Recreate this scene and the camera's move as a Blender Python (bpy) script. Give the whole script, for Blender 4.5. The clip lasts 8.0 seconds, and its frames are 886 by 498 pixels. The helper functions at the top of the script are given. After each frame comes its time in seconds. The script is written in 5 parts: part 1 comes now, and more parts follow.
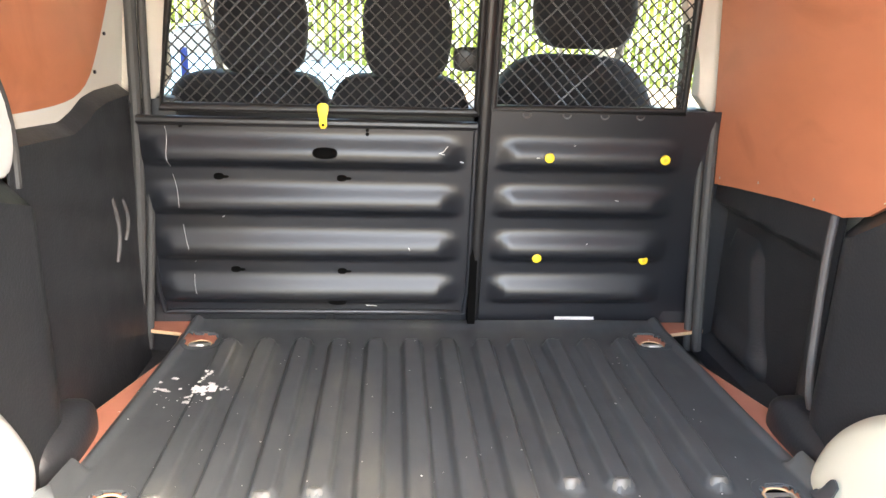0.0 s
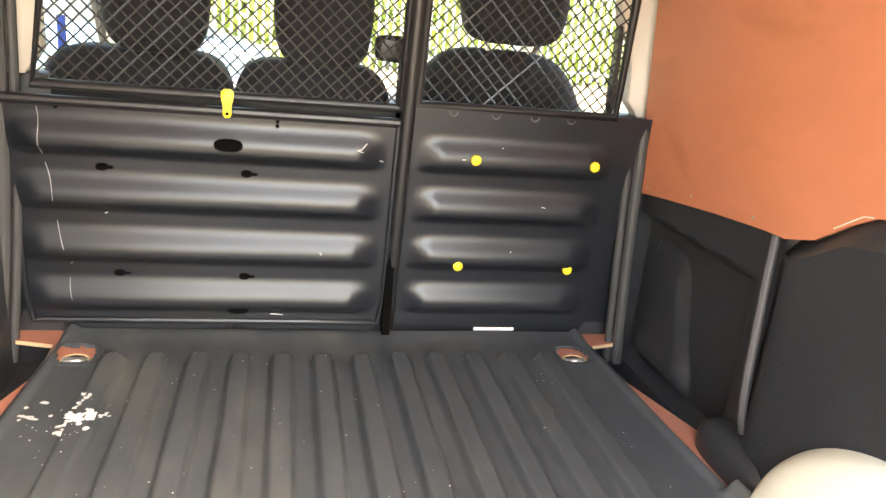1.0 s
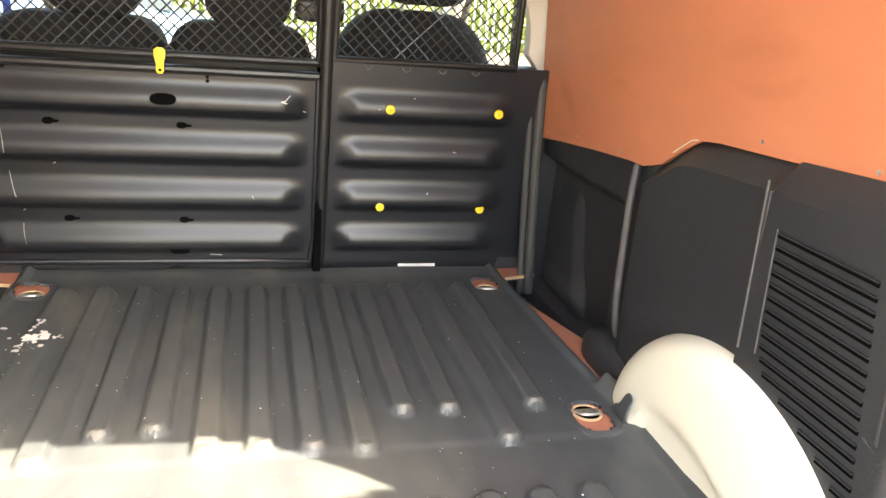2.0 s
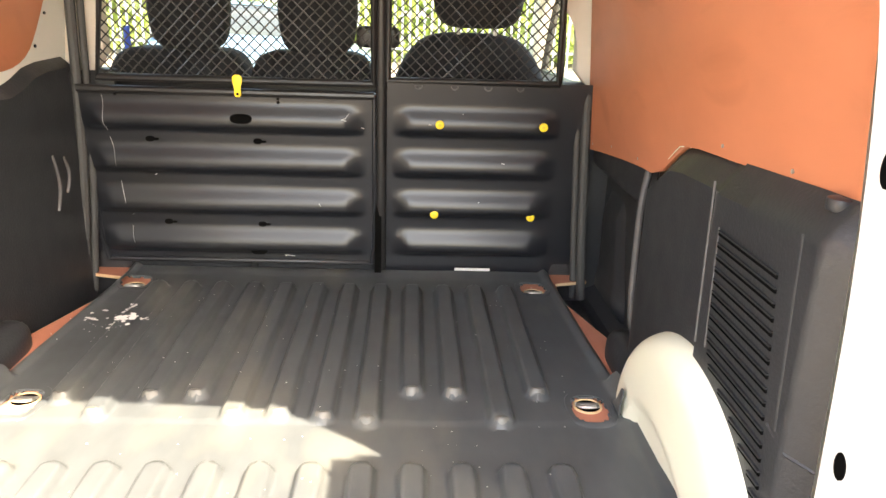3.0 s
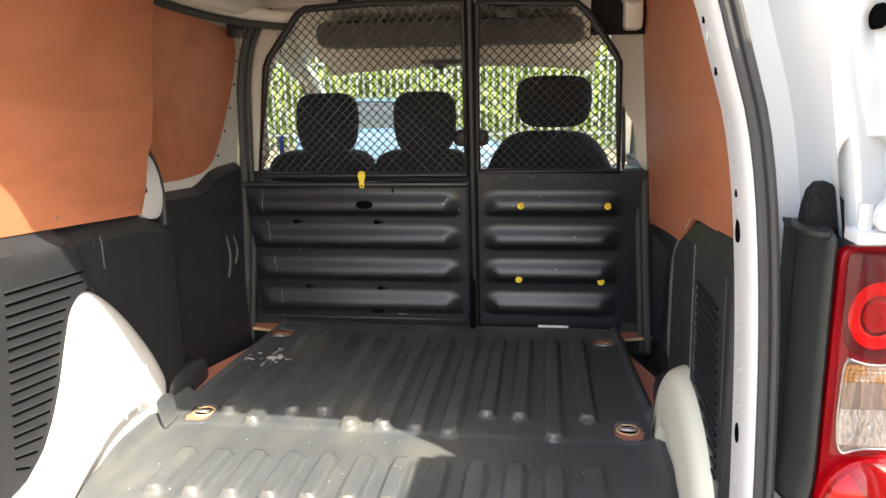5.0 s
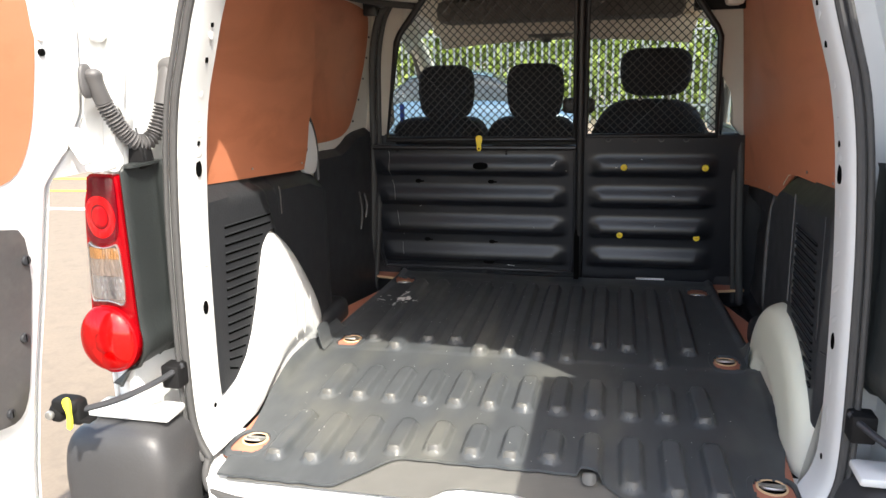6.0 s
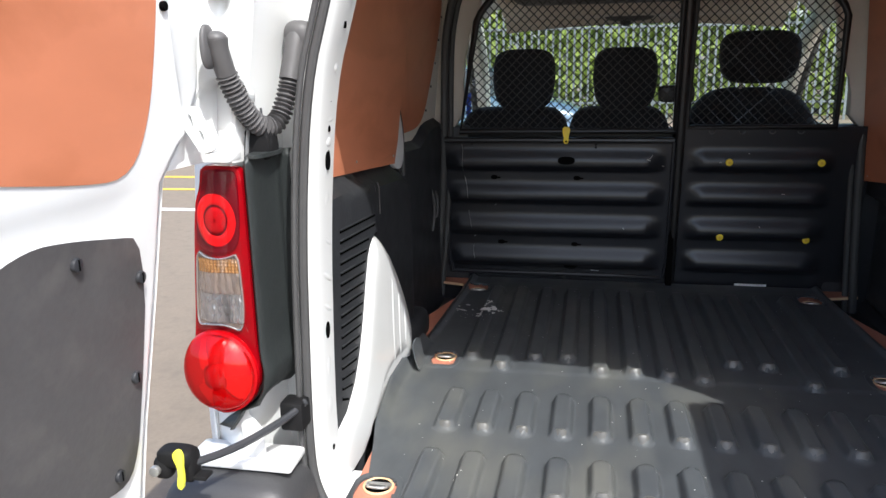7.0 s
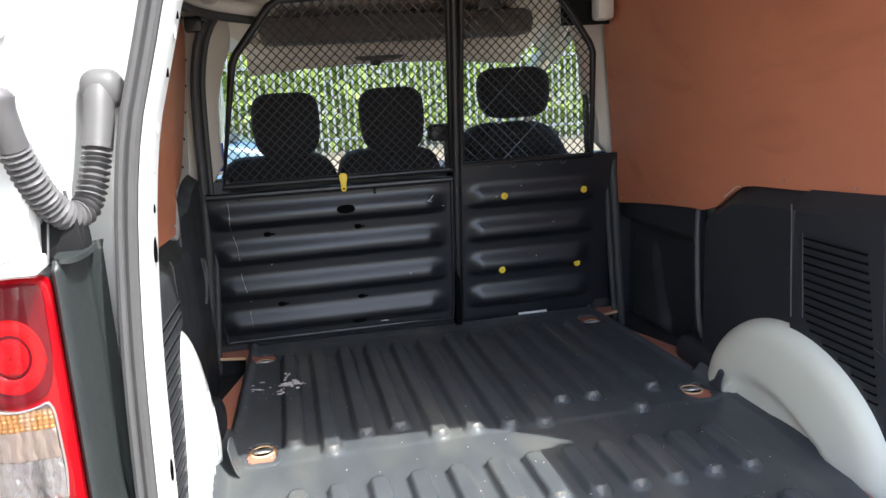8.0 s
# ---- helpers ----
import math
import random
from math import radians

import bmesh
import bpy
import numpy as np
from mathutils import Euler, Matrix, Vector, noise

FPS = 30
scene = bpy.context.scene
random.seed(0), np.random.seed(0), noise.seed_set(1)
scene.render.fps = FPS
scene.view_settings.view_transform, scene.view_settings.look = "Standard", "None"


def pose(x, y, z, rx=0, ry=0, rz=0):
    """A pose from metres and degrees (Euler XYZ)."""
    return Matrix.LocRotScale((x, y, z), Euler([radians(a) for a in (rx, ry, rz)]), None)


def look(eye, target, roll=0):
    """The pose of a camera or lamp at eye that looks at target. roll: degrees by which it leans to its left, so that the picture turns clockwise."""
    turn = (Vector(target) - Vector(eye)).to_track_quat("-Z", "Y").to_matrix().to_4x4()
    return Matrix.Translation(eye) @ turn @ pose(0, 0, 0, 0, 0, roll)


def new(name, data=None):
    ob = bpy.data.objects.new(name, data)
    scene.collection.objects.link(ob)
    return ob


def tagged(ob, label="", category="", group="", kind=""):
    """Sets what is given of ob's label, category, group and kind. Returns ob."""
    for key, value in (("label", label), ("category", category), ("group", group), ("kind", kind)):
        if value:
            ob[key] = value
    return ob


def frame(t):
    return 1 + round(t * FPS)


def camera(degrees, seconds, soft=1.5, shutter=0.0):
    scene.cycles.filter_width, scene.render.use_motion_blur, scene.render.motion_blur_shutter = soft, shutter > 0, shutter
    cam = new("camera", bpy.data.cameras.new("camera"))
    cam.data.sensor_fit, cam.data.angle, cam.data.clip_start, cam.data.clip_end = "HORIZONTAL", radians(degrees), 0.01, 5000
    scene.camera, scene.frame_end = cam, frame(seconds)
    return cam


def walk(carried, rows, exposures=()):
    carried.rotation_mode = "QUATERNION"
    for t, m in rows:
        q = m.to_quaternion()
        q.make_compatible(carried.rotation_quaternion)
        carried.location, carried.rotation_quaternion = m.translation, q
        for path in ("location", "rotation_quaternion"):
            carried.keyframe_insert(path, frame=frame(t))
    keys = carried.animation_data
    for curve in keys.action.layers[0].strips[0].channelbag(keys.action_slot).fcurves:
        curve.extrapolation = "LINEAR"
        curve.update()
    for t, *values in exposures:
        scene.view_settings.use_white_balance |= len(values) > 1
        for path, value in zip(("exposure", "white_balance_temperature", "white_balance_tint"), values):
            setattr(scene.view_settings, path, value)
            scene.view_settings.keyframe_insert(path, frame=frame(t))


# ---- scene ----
cam = camera(61.2, 8.0)
PATH = [
    (0, (-0.097, -0.27, 0.791), (0.044, 1.638, 0.207), 1.8),
    (0.5, (-0.116, -0.162, 0.801), (0.152, 1.73, 0.211), 4.7),
    (1, (-0.142, -0.109, 0.789), (0.284, 1.752, 0.19), 5.7),
    (1.5, (-0.13, -0.173, 0.768), (0.371, 1.653, 0.124), 5.3),
    (1.7, (-0.117, -0.242, 0.77), (0.388, 1.578, 0.112), 5.1),
    (2.8, (0.181, -0.57, 0.803), (0.486, 1.302, 0.168), 2.0),
    (3, (0.212, -0.558, 0.804), (0.307, 1.338, 0.175), 2.0),
    (3.5, (0.321, -0.592, 0.824), (0.12, 1.298, 0.201), 0.2),
    (4, (0.433, -0.694, 0.858), (-0.047, 1.165, 0.299), -3.0),
    (4.2, (0.433, -0.738, 0.876), (-0.018, 1.139, 0.353), -3.0),
    (5.3, (0.362, -1.165, 0.884), (0.122, 0.776, 0.466), -0.6),
    (5.5, (0.383, -1.261, 0.877), (0.096, 0.669, 0.44), -0.5),
    (6, (0.258, -1.367, 0.886), (-0.179, 0.522, 0.396), -1.4),
    (6.5, (-0.016, -1.359, 0.878), (-0.535, 0.509, 0.386), -2.7),
    (6.8, (-0.111, -1.265, 0.847), (-0.578, 0.617, 0.356), -2.1),
    (7, (-0.17, -1.154, 0.84), (-0.551, 0.746, 0.344), -1.1),
    (7.5, (-0.326, -0.979, 0.834), (-0.259, 0.965, 0.37), -1.0),
    (8, (-0.454, -0.935, 0.863), (-0.054, 0.977, 0.434), -3.1),
]
walk(cam, [(t, look(eye, target, roll)) for t, eye, target, roll in PATH],
     [(0, 4.33, 7100, 9), (0.5, 4.35, 7750, 8), (1, 4.46, 7900, 8), (1.7, 4.18, 7900, 8), (3.5, 3.74, 8050, 9), (4.2, 3.12, 7450, 9), (5.3, 2.63, 7100, 8), (6.2, 1.9, 6450, 8), (6.8, 1.49, 6050, 9), (7.2, 1.32, 6050, 9), (7.5, 1.44, 6050, 9), (8, 2.33, 6000, 8)])

# ---- world, sun ----
SUN = Vector((0.486, -0.66, 1.0)).normalized()
world = bpy.data.worlds.new("sky")
scene.world = world
world.use_nodes = True
wt = world.node_tree
sky = wt.nodes.new("ShaderNodeTexSky")
sky.sky_type, sky.sun_disc = "NISHITA", False
sky.dust_density, sky.ozone_density = 3.0, 0.7
sky.sun_elevation, sky.sun_rotation = math.asin(SUN.z), math.atan2(SUN.x, SUN.y)
wt.links.new(sky.outputs[0], wt.nodes["Background"].inputs[0])
wt.nodes["Background"].inputs[1].default_value = 0.15
sun_data = bpy.data.lights.new("sun", "SUN")
sun_data.energy, sun_data.angle, sun_data.color = 2.6, radians(0.53), (1.0, 0.95, 0.87)
sun = new("sun", sun_data)
sun.matrix_world = look(SUN * 20, (0, 0, 0))

CX = 0.015          # the middle of the van
GROUND = -0.58      # the road below the load floor


# ---- materials ----
def material(name, base, rough=0.5, metal=0.0, vary=0.25, grain=30.0, bump=0.1, stretch=(1, 1, 1), coat=0.0, stain=None, spread=0.0, shine=0.5, swirl=0.0):
    """Base colour with variation at two scales, uneven gloss and fine relief. stain: a second colour in soft patches."""
    m = bpy.data.materials.new(name)
    m.use_nodes = True
    t = m.node_tree
    p = t.nodes["Principled BSDF"]
    p.inputs["Metallic"].default_value = metal
    p.inputs["Coat Weight"].default_value = coat
    p.inputs["Specular IOR Level"].default_value = shine
    co = t.nodes.new("ShaderNodeTexCoord")
    mp = t.nodes.new("ShaderNodeMapping")
    mp.inputs["Scale"].default_value = stretch
    mp.inputs["Location"].default_value = (5.3, 2.7, 9.1)
    t.links.new(co.outputs["Object"], mp.inputs[0])

    def cloud(scale, detail, twist=0.0):
        n = t.nodes.new("ShaderNodeTexNoise")
        n.inputs["Distortion"].default_value = twist
        n.inputs["Scale"].default_value, n.inputs["Detail"].default_value = scale, detail
        t.links.new(mp.outputs[0], n.inputs["Vector"])
        return n.outputs["Fac"]

    fine, broad = cloud(grain, 6), cloud(grain / 9, 3)
    ramp = t.nodes.new("ShaderNodeMix")
    ramp.data_type = "RGBA"
    dark, light = [c * (1 - vary) for c in base], [min(c * (1 + vary), 0.95) for c in base]
    ramp.inputs[6].default_value, ramp.inputs[7].default_value = (*dark, 1), (*light, 1)
    mid = t.nodes.new("ShaderNodeMath")
    mid.operation = "ADD"
    half = t.nodes.new("ShaderNodeMath")
    half.operation, half.inputs[1].default_value = "MULTIPLY", 0.5
    t.links.new(fine, mid.inputs[0])
    t.links.new(broad, mid.inputs[1])
    t.links.new(mid.outputs[0], half.inputs[0])
    t.links.new(half.outputs[0], ramp.inputs[0])
    colour = ramp.outputs[2]
    if stain:
        patch = t.nodes.new("ShaderNodeValToRGB")
        patch.color_ramp.elements[0].position, patch.color_ramp.elements[1].position = 0.52, 0.75
        t.links.new(cloud(grain / 5, 8, swirl), patch.inputs[0])
        mix = t.nodes.new("ShaderNodeMix")
        mix.data_type = "RGBA"
        mix.inputs[7].default_value = (*stain, 1)
        t.links.new(patch.outputs[0], mix.inputs[0])
        t.links.new(colour, mix.inputs[6])
        colour = mix.outputs[2]
    if spread:
        info = t.nodes.new("ShaderNodeObjectInfo")
        hsv = t.nodes.new("ShaderNodeHueSaturation")
        rng = t.nodes.new("ShaderNodeMapRange")
        rng.inputs[3].default_value, rng.inputs[4].default_value = 1 - spread, 1 + spread
        t.links.new(info.outputs["Random"], rng.inputs[0])
        t.links.new(rng.outputs[0], hsv.inputs["Value"])
        t.links.new(colour, hsv.inputs["Color"])
        colour = hsv.outputs[0]
    t.links.new(colour, p.inputs["Base Color"])
    gloss = t.nodes.new("ShaderNodeMapRange")
    gloss.inputs[3].default_value, gloss.inputs[4].default_value = max(rough - 0.1, 0.03), min(rough + 0.12, 1)
    t.links.new(broad, gloss.inputs[0])
    t.links.new(gloss.outputs[0], p.inputs["Roughness"])
    if bump:
        b = t.nodes.new("ShaderNodeBump")
        b.inputs["Strength"].default_value, b.inputs["Distance"].default_value = bump, 0.002
        t.links.new(fine, b.inputs["Height"])
        t.links.new(b.outputs[0], p.inputs["Normal"])
    return m


PLY = material("film_faced_plywood", (0.53, 0.192, 0.100), 0.46, vary=0.20, grain=9, bump=0.06, stretch=(1, 0.8, 1.9), stain=(0.40, 0.138, 0.064), swirl=2.2)
PLY_FLOOR = material("dusty_plywood", (0.42, 0.165, 0.105), 0.65, vary=0.2, grain=16, bump=0.1, stain=(0.46, 0.20, 0.14))
PLY_EDGE = material("cut_plywood_edge", (0.62, 0.42, 0.24), 0.7, vary=0.3, grain=60, stretch=(1, 1, 8))
TRIM = material("black_grained_plastic", (0.0255, 0.0270, 0.0305), 0.42, vary=0.3, grain=160, bump=0.35)
# near-black for solid pieces, with the shade inside openings put into the colour
SLOT = material("opening_shade", (0.004, 0.004, 0.004), 0.9, vary=0.1, bump=0, shine=0.0)
BULK = material("black_satin_paint", (0.0125, 0.0140, 0.0180), 0.33, vary=0.4, grain=14, bump=0.04, stain=(0.018, 0.0178, 0.0175))
TUBE = material("black_steel_tube", (0.014, 0.014, 0.015), 0.4, vary=0.3, grain=60, bump=0.1)
WIRE = material("black_coated_wire", (0.030, 0.030, 0.030), 0.34, vary=0.3, grain=90, bump=0)
MAT = material("black_rubber_liner", (0.062, 0.068, 0.073), 0.35, vary=0.5, grain=26, bump=0.14, stretch=(1.2, 0.5, 1), stain=(0.108, 0.110, 0.101), shine=0.28)
SILL = material("dusty_grey_sill", (0.125, 0.124, 0.115), 0.45, vary=0.25, grain=20, bump=0.08, stain=(0.18, 0.177, 0.16))
WHITE = material("white_body_paint", (0.70, 0.71, 0.705), 0.34, vary=0.03, grain=12, bump=0.02, coat=0.4, stain=(0.65, 0.655, 0.64))
# white paint with the warm bounced light put into its cream colour
ARCH_PAINT = material("warm_lit_white_paint", (0.74, 0.74, 0.61), 0.4, vary=0.05, grain=14, bump=0.04, stain=(0.72, 0.69, 0.60))
# lens reflectors: pale glints and dark reflections are put into the colours
REFLECTOR = material("reflector_painted_streaks", (0.50, 0.51, 0.53), 0.10, metal=0.9, vary=0.8, grain=70, bump=0.8, stretch=(3, 1, 0.7), stain=(0.07, 0.07, 0.075))
SMOKE = material("smoky_reflector", (0.36, 0.30, 0.26), 0.14, metal=0.7, vary=0.8, grain=60, bump=0.6, stretch=(3, 1, 0.6), stain=(0.34, 0.32, 0.31))
GLINT = material("amber_painted_glints", (0.46, 0.24, 0.09), 0.14, metal=0.7, vary=0.85, grain=110, bump=0.6, stretch=(1.5, 1, 1), stain=(0.50, 0.48, 0.45))
CREAM = material("white_inner_paint", (0.74, 0.72, 0.66), 0.4, vary=0.06, grain=14, bump=0.04, stain=(0.66, 0.63, 0.56))
BOOT = material("black_soft_rubber", (0.006, 0.006, 0.0065), 0.7, vary=0.3, grain=60, bump=0.2, shine=0.25)
SEAL = material("black_rubber_seal", (0.05, 0.05, 0.05), 0.6, vary=0.25, grain=70, bump=0.15)
BUMPER = material("dark_grey_bumper_plastic", (0.042, 0.042, 0.044), 0.45, vary=0.2, grain=150, bump=0.25)
CHEEK = material("dark_green_grey_plastic", (0.019, 0.0225, 0.0225), 0.45, vary=0.2, grain=150, bump=0.25)
# pale for scuffing and for the glint painted on the rib ends
WORN_GLINT = material("scuffed_glinting_rubber", (0.082, 0.081, 0.075), 0.42, vary=0.4, grain=60, bump=0.2)
PANEL = material("grey_door_card", (0.072, 0.069, 0.070), 0.55, vary=0.30, grain=90, bump=0.3, stain=(0.098, 0.093, 0.091))
LIME = material("lemon_plastic", (0.72, 0.72, 0.06), 0.45, vary=0.12, grain=50)
YELLOW = material("yellow_plastic", (0.85, 0.62, 0.03), 0.45, vary=0.12, grain=50)
FABRIC = material("black_seat_fabric", (0.012, 0.0135, 0.0165), 0.9, vary=0.4, grain=220, bump=0.5)
SHELF = material("brown_grey_shelf_felt", (0.115, 0.105, 0.098), 0.85, vary=0.2, grain=90, bump=0.25)
LINING = material("beige_headlining", (0.74, 0.67, 0.58), 0.9, vary=0.1, grain=120, bump=0.2)
BEIGE = material("beige_pillar_trim", (0.70, 0.64, 0.56), 0.6, vary=0.06, grain=90, bump=0.1)
STEEL = material("galvanised_steel", (0.50, 0.50, 0.48), 0.4, metal=0.8, vary=0.2, grain=50)
CHROME = material("silver_reflector", (0.50, 0.50, 0.49), 0.24, metal=0.8, vary=0.1, grain=40, bump=0.2)
# lit red, then darker copies with the lens's shade put into the colour
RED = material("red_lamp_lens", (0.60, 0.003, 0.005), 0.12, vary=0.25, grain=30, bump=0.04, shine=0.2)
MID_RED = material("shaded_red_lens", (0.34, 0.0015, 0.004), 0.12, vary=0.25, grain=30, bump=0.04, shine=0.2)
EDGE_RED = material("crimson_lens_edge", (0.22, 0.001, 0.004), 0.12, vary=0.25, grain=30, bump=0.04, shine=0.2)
DEEP_RED = material("deep_shaded_red_lens", (0.10, 0.001, 0.005), 0.12, vary=0.25, grain=30, bump=0.04, shine=0.2)
HOSE = material("grey_rubber_hose", (0.078, 0.076, 0.077), 0.5, vary=0.15, grain=60)
PLASTER = material("flaked_white_paint", (0.72, 0.71, 0.69), 0.6, vary=0.15, grain=80)
ROAD = material("sandy_asphalt", (0.175, 0.140, 0.105), 0.9, vary=0.3, grain=70, bump=0.5, stain=(0.145, 0.118, 0.09))
LINE_Y = material("yellow_road_paint", (0.70, 0.45, 0.05), 0.7, vary=0.2, grain=40)
LINE_W = material("white_road_paint", (0.72, 0.70, 0.66), 0.7, vary=0.15, grain=40)
FENCE = material("galvanised_fence", (0.135, 0.150, 0.155), 0.6, metal=0.0, vary=0.12, grain=30, spread=0.12)
LEAF = material("sunlit_leaves", (0.34, 0.42, 0.11), 0.6, vary=0.35, grain=3, bump=0)


def let_through(m, share):
    """Thin leaves pass some of the light that falls on their other side."""
    t = m.node_tree
    p = t.nodes["Principled BSDF"]
    thin, mix = t.nodes.new("ShaderNodeBsdfTranslucent"), t.nodes.new("ShaderNodeMixShader")
    t.links.new(p.inputs["Base Color"].links[0].from_socket, thin.inputs["Color"])
    mix.inputs[0].default_value = share
    t.links.new(p.outputs[0], mix.inputs[1])
    t.links.new(thin.outputs[0], mix.inputs[2])
    t.links.new(mix.outputs[0], t.nodes["Material Output"].inputs[0])


let_through(LEAF, 0.5)
CAR_BLUE = material("light_blue_car_paint", (0.075, 0.125, 0.185), 0.25, metal=0.2, vary=0.04, grain=10, bump=0, coat=0.6)
CAR_GLASS = material("dark_car_glass", (0.03, 0.035, 0.04), 0.06, vary=0.1, grain=5, bump=0)
TYRE = material("tyre_rubber", (0.02, 0.02, 0.02), 0.8, vary=0.2, grain=60)
DASH = material("dark_dashboard_plastic", (0.03, 0.03, 0.032), 0.6, vary=0.2, grain=120, bump=0.2)
BLUE = material("blue_card", (0.02, 0.06, 0.35), 0.5, vary=0.1, grain=40)


def glass(name, tint):
    m = bpy.data.materials.new(name)
    m.use_nodes = True
    t = m.node_tree
    out = t.nodes["Material Output"]
    t.nodes.remove(t.nodes["Principled BSDF"])
    clear, shine, mix = (t.nodes.new(k) for k in ("ShaderNodeBsdfTransparent", "ShaderNodeBsdfGlossy", "ShaderNodeMixShader"))
    mix.inputs[0].default_value = 0.05
    clear.inputs[0].default_value = (*tint, 1)
    shine.inputs["Roughness"].default_value = 0.02
    t.links.new(clear.outputs[0], mix.inputs[1])
    t.links.new(shine.outputs[0], mix.inputs[2])
    t.links.new(mix.outputs[0], out.inputs[0])
    return m


GLASS = glass("window_glass", (0.80, 0.86, 0.83))
RED_GLASS = glass("red_cover_glass", (0.92, 0.22, 0.22))
CLEAR_COVER = glass("clear_cover", (0.96, 0.95, 0.95))


# ---- building ----
def thing(name, at, label, category, group="", kind=""):
    ob = new(name)
    ob.empty_display_size = 0.1
    ob.location = at
    return tagged(ob, label, category, group, kind)


def finish(ob, smooth):
    if smooth:
        ob.data.polygons.foreach_set("use_smooth", [True] * len(ob.data.polygons))
        ob.data.set_sharp_from_angle(angle=radians(smooth))


def part(name, bm, mat, parent, label="", smooth=35, kind=""):
    """Links a bmesh, made in world places, as one mesh under a thing or a part."""
    me = bpy.data.meshes.new(name)
    bmesh.ops.recalc_face_normals(bm, faces=bm.faces)
    bm.to_mesh(me)
    bm.free()
    me.materials.append(mat)
    ob = new(name, me)
    if parent:
        ob.parent = parent
        if parent.type == "EMPTY":
            ob.matrix_parent_inverse = Matrix.Translation(-parent.location)
    finish(ob, smooth)
    return tagged(ob, label, kind=kind)


def single(name, bm, mat, label, category, group="", kind="", smooth=35):
    return tagged(part(name, bm, mat, None, label, smooth), "", category, group, kind)


def box(bm, x0, x1, y0, y1, z0, z1, bevel=0.0, turn=None):
    """Adds a box; bevel rounds its edges; turn: a matrix about its middle."""
    made = bmesh.ops.create_cube(bm, size=1)["verts"]
    mid = Vector(((x0 + x1) / 2, (y0 + y1) / 2, (z0 + z1) / 2))
    for v in made:
        v.co = Vector((v.co.x * (x1 - x0), v.co.y * (y1 - y0), v.co.z * (z1 - z0)))
        v.co = (turn @ v.co if turn else v.co) + mid
    if bevel:
        edges = list({e for v in made for e in v.link_edges})
        bmesh.ops.bevel(bm, geom=edges, offset=bevel, segments=2, profile=0.5, affect="EDGES")
    return bm


def tube(bm, points, r, sides=10, closed=False, ring=None):
    """A round bar along points; r may be a function of how far along (0 to 1)."""
    pts = [Vector(p) for p in points]
    rows, n = [], len(pts)
    side = None
    for i, p in enumerate(pts):
        a = pts[(i - 1) % n] if closed or i else p
        b = pts[(i + 1) % n] if closed or i < n - 1 else p
        d = (b - a).normalized()
        if side is None:
            side = d.orthogonal().normalized()
        side = (side - d * side.dot(d)).normalized()
        up = d.cross(side)
        rad = r(i / (n - 1)) if callable(r) else r
        rows.append([bm.verts.new(p + (side * math.cos(k * math.tau / sides) + up * math.sin(k * math.tau / sides)) * rad) for k in range(sides)])
    for i in range(n if closed else n - 1):
        a, b = rows[i], rows[(i + 1) % n]
        for k in range(sides):
            bm.faces.new((a[k], a[(k + 1) % sides], b[(k + 1) % sides], b[k]))
    if not closed:
        bm.faces.new(rows[0][::-1])
        bm.faces.new(rows[-1])
    return bm


def rounded(points, times=2, closed=False):
    """Cuts the corners of a line of points."""
    pts = [Vector(p) for p in points]
    for _ in range(times):
        out = [] if closed else [pts[0]]
        n = len(pts)
        for i in range(n if closed else n - 1):
            a, b = pts[i], pts[(i + 1) % n]
            out += [a.lerp(b, 0.25), a.lerp(b, 0.75)]
        pts = out if closed else out + [pts[-1]]
    return pts


def dense(points, step):
    """The same line with points at most step apart."""
    pts, out = [Vector(p) for p in points], []
    for a, b in zip(pts, pts[1:]):
        n = max(1, math.ceil((b - a).length / step))
        out += [a.lerp(b, k / n) for k in range(n)]
    return out + [pts[-1]]


def slab(bm, outline, place, depth, bevel=0.0):
    """A flat piece with the outline [(u, v)...]; place(u, v, w) gives its place, w runs from 0 to depth."""
    a = [bm.verts.new(place(u, v, 0)) for u, v in outline]
    b = [bm.verts.new(place(u, v, depth)) for u, v in outline]
    top = bm.faces.new(a)
    low = bm.faces.new(b[::-1])
    n = len(a)
    for i in range(n):
        bm.faces.new((a[i], b[i], b[(i + 1) % n], a[(i + 1) % n]))
    if bevel:
        edges = [e for e in top.edges]
        bmesh.ops.bevel(bm, geom=edges, offset=bevel, segments=2, profile=0.5, affect="EDGES")
    return bm


def sheet(bm, us, vs, place, skip=None):
    """A grid of faces; place(u, v) gives each corner. skip(u, v): leaves out a face by its middle."""
    us, vs = list(us), list(vs)
    rows = [[bm.verts.new(place(u, v)) for u in us] for v in vs]
    for j in range(len(vs) - 1):
        for i in range(len(us) - 1):
            if skip and skip((us[i] + us[i + 1]) / 2, (vs[j] + vs[j + 1]) / 2):
                continue
            bm.faces.new((rows[j][i], rows[j][i + 1], rows[j + 1][i + 1], rows[j + 1][i]))
    return bm


def thicken(bm, by):
    """Gives an open sheet a back, by metres behind it."""
    bmesh.ops.recalc_face_normals(bm, faces=bm.faces)
    bmesh.ops.solidify(bm, geom=list(bm.faces), thickness=by)
    return bm


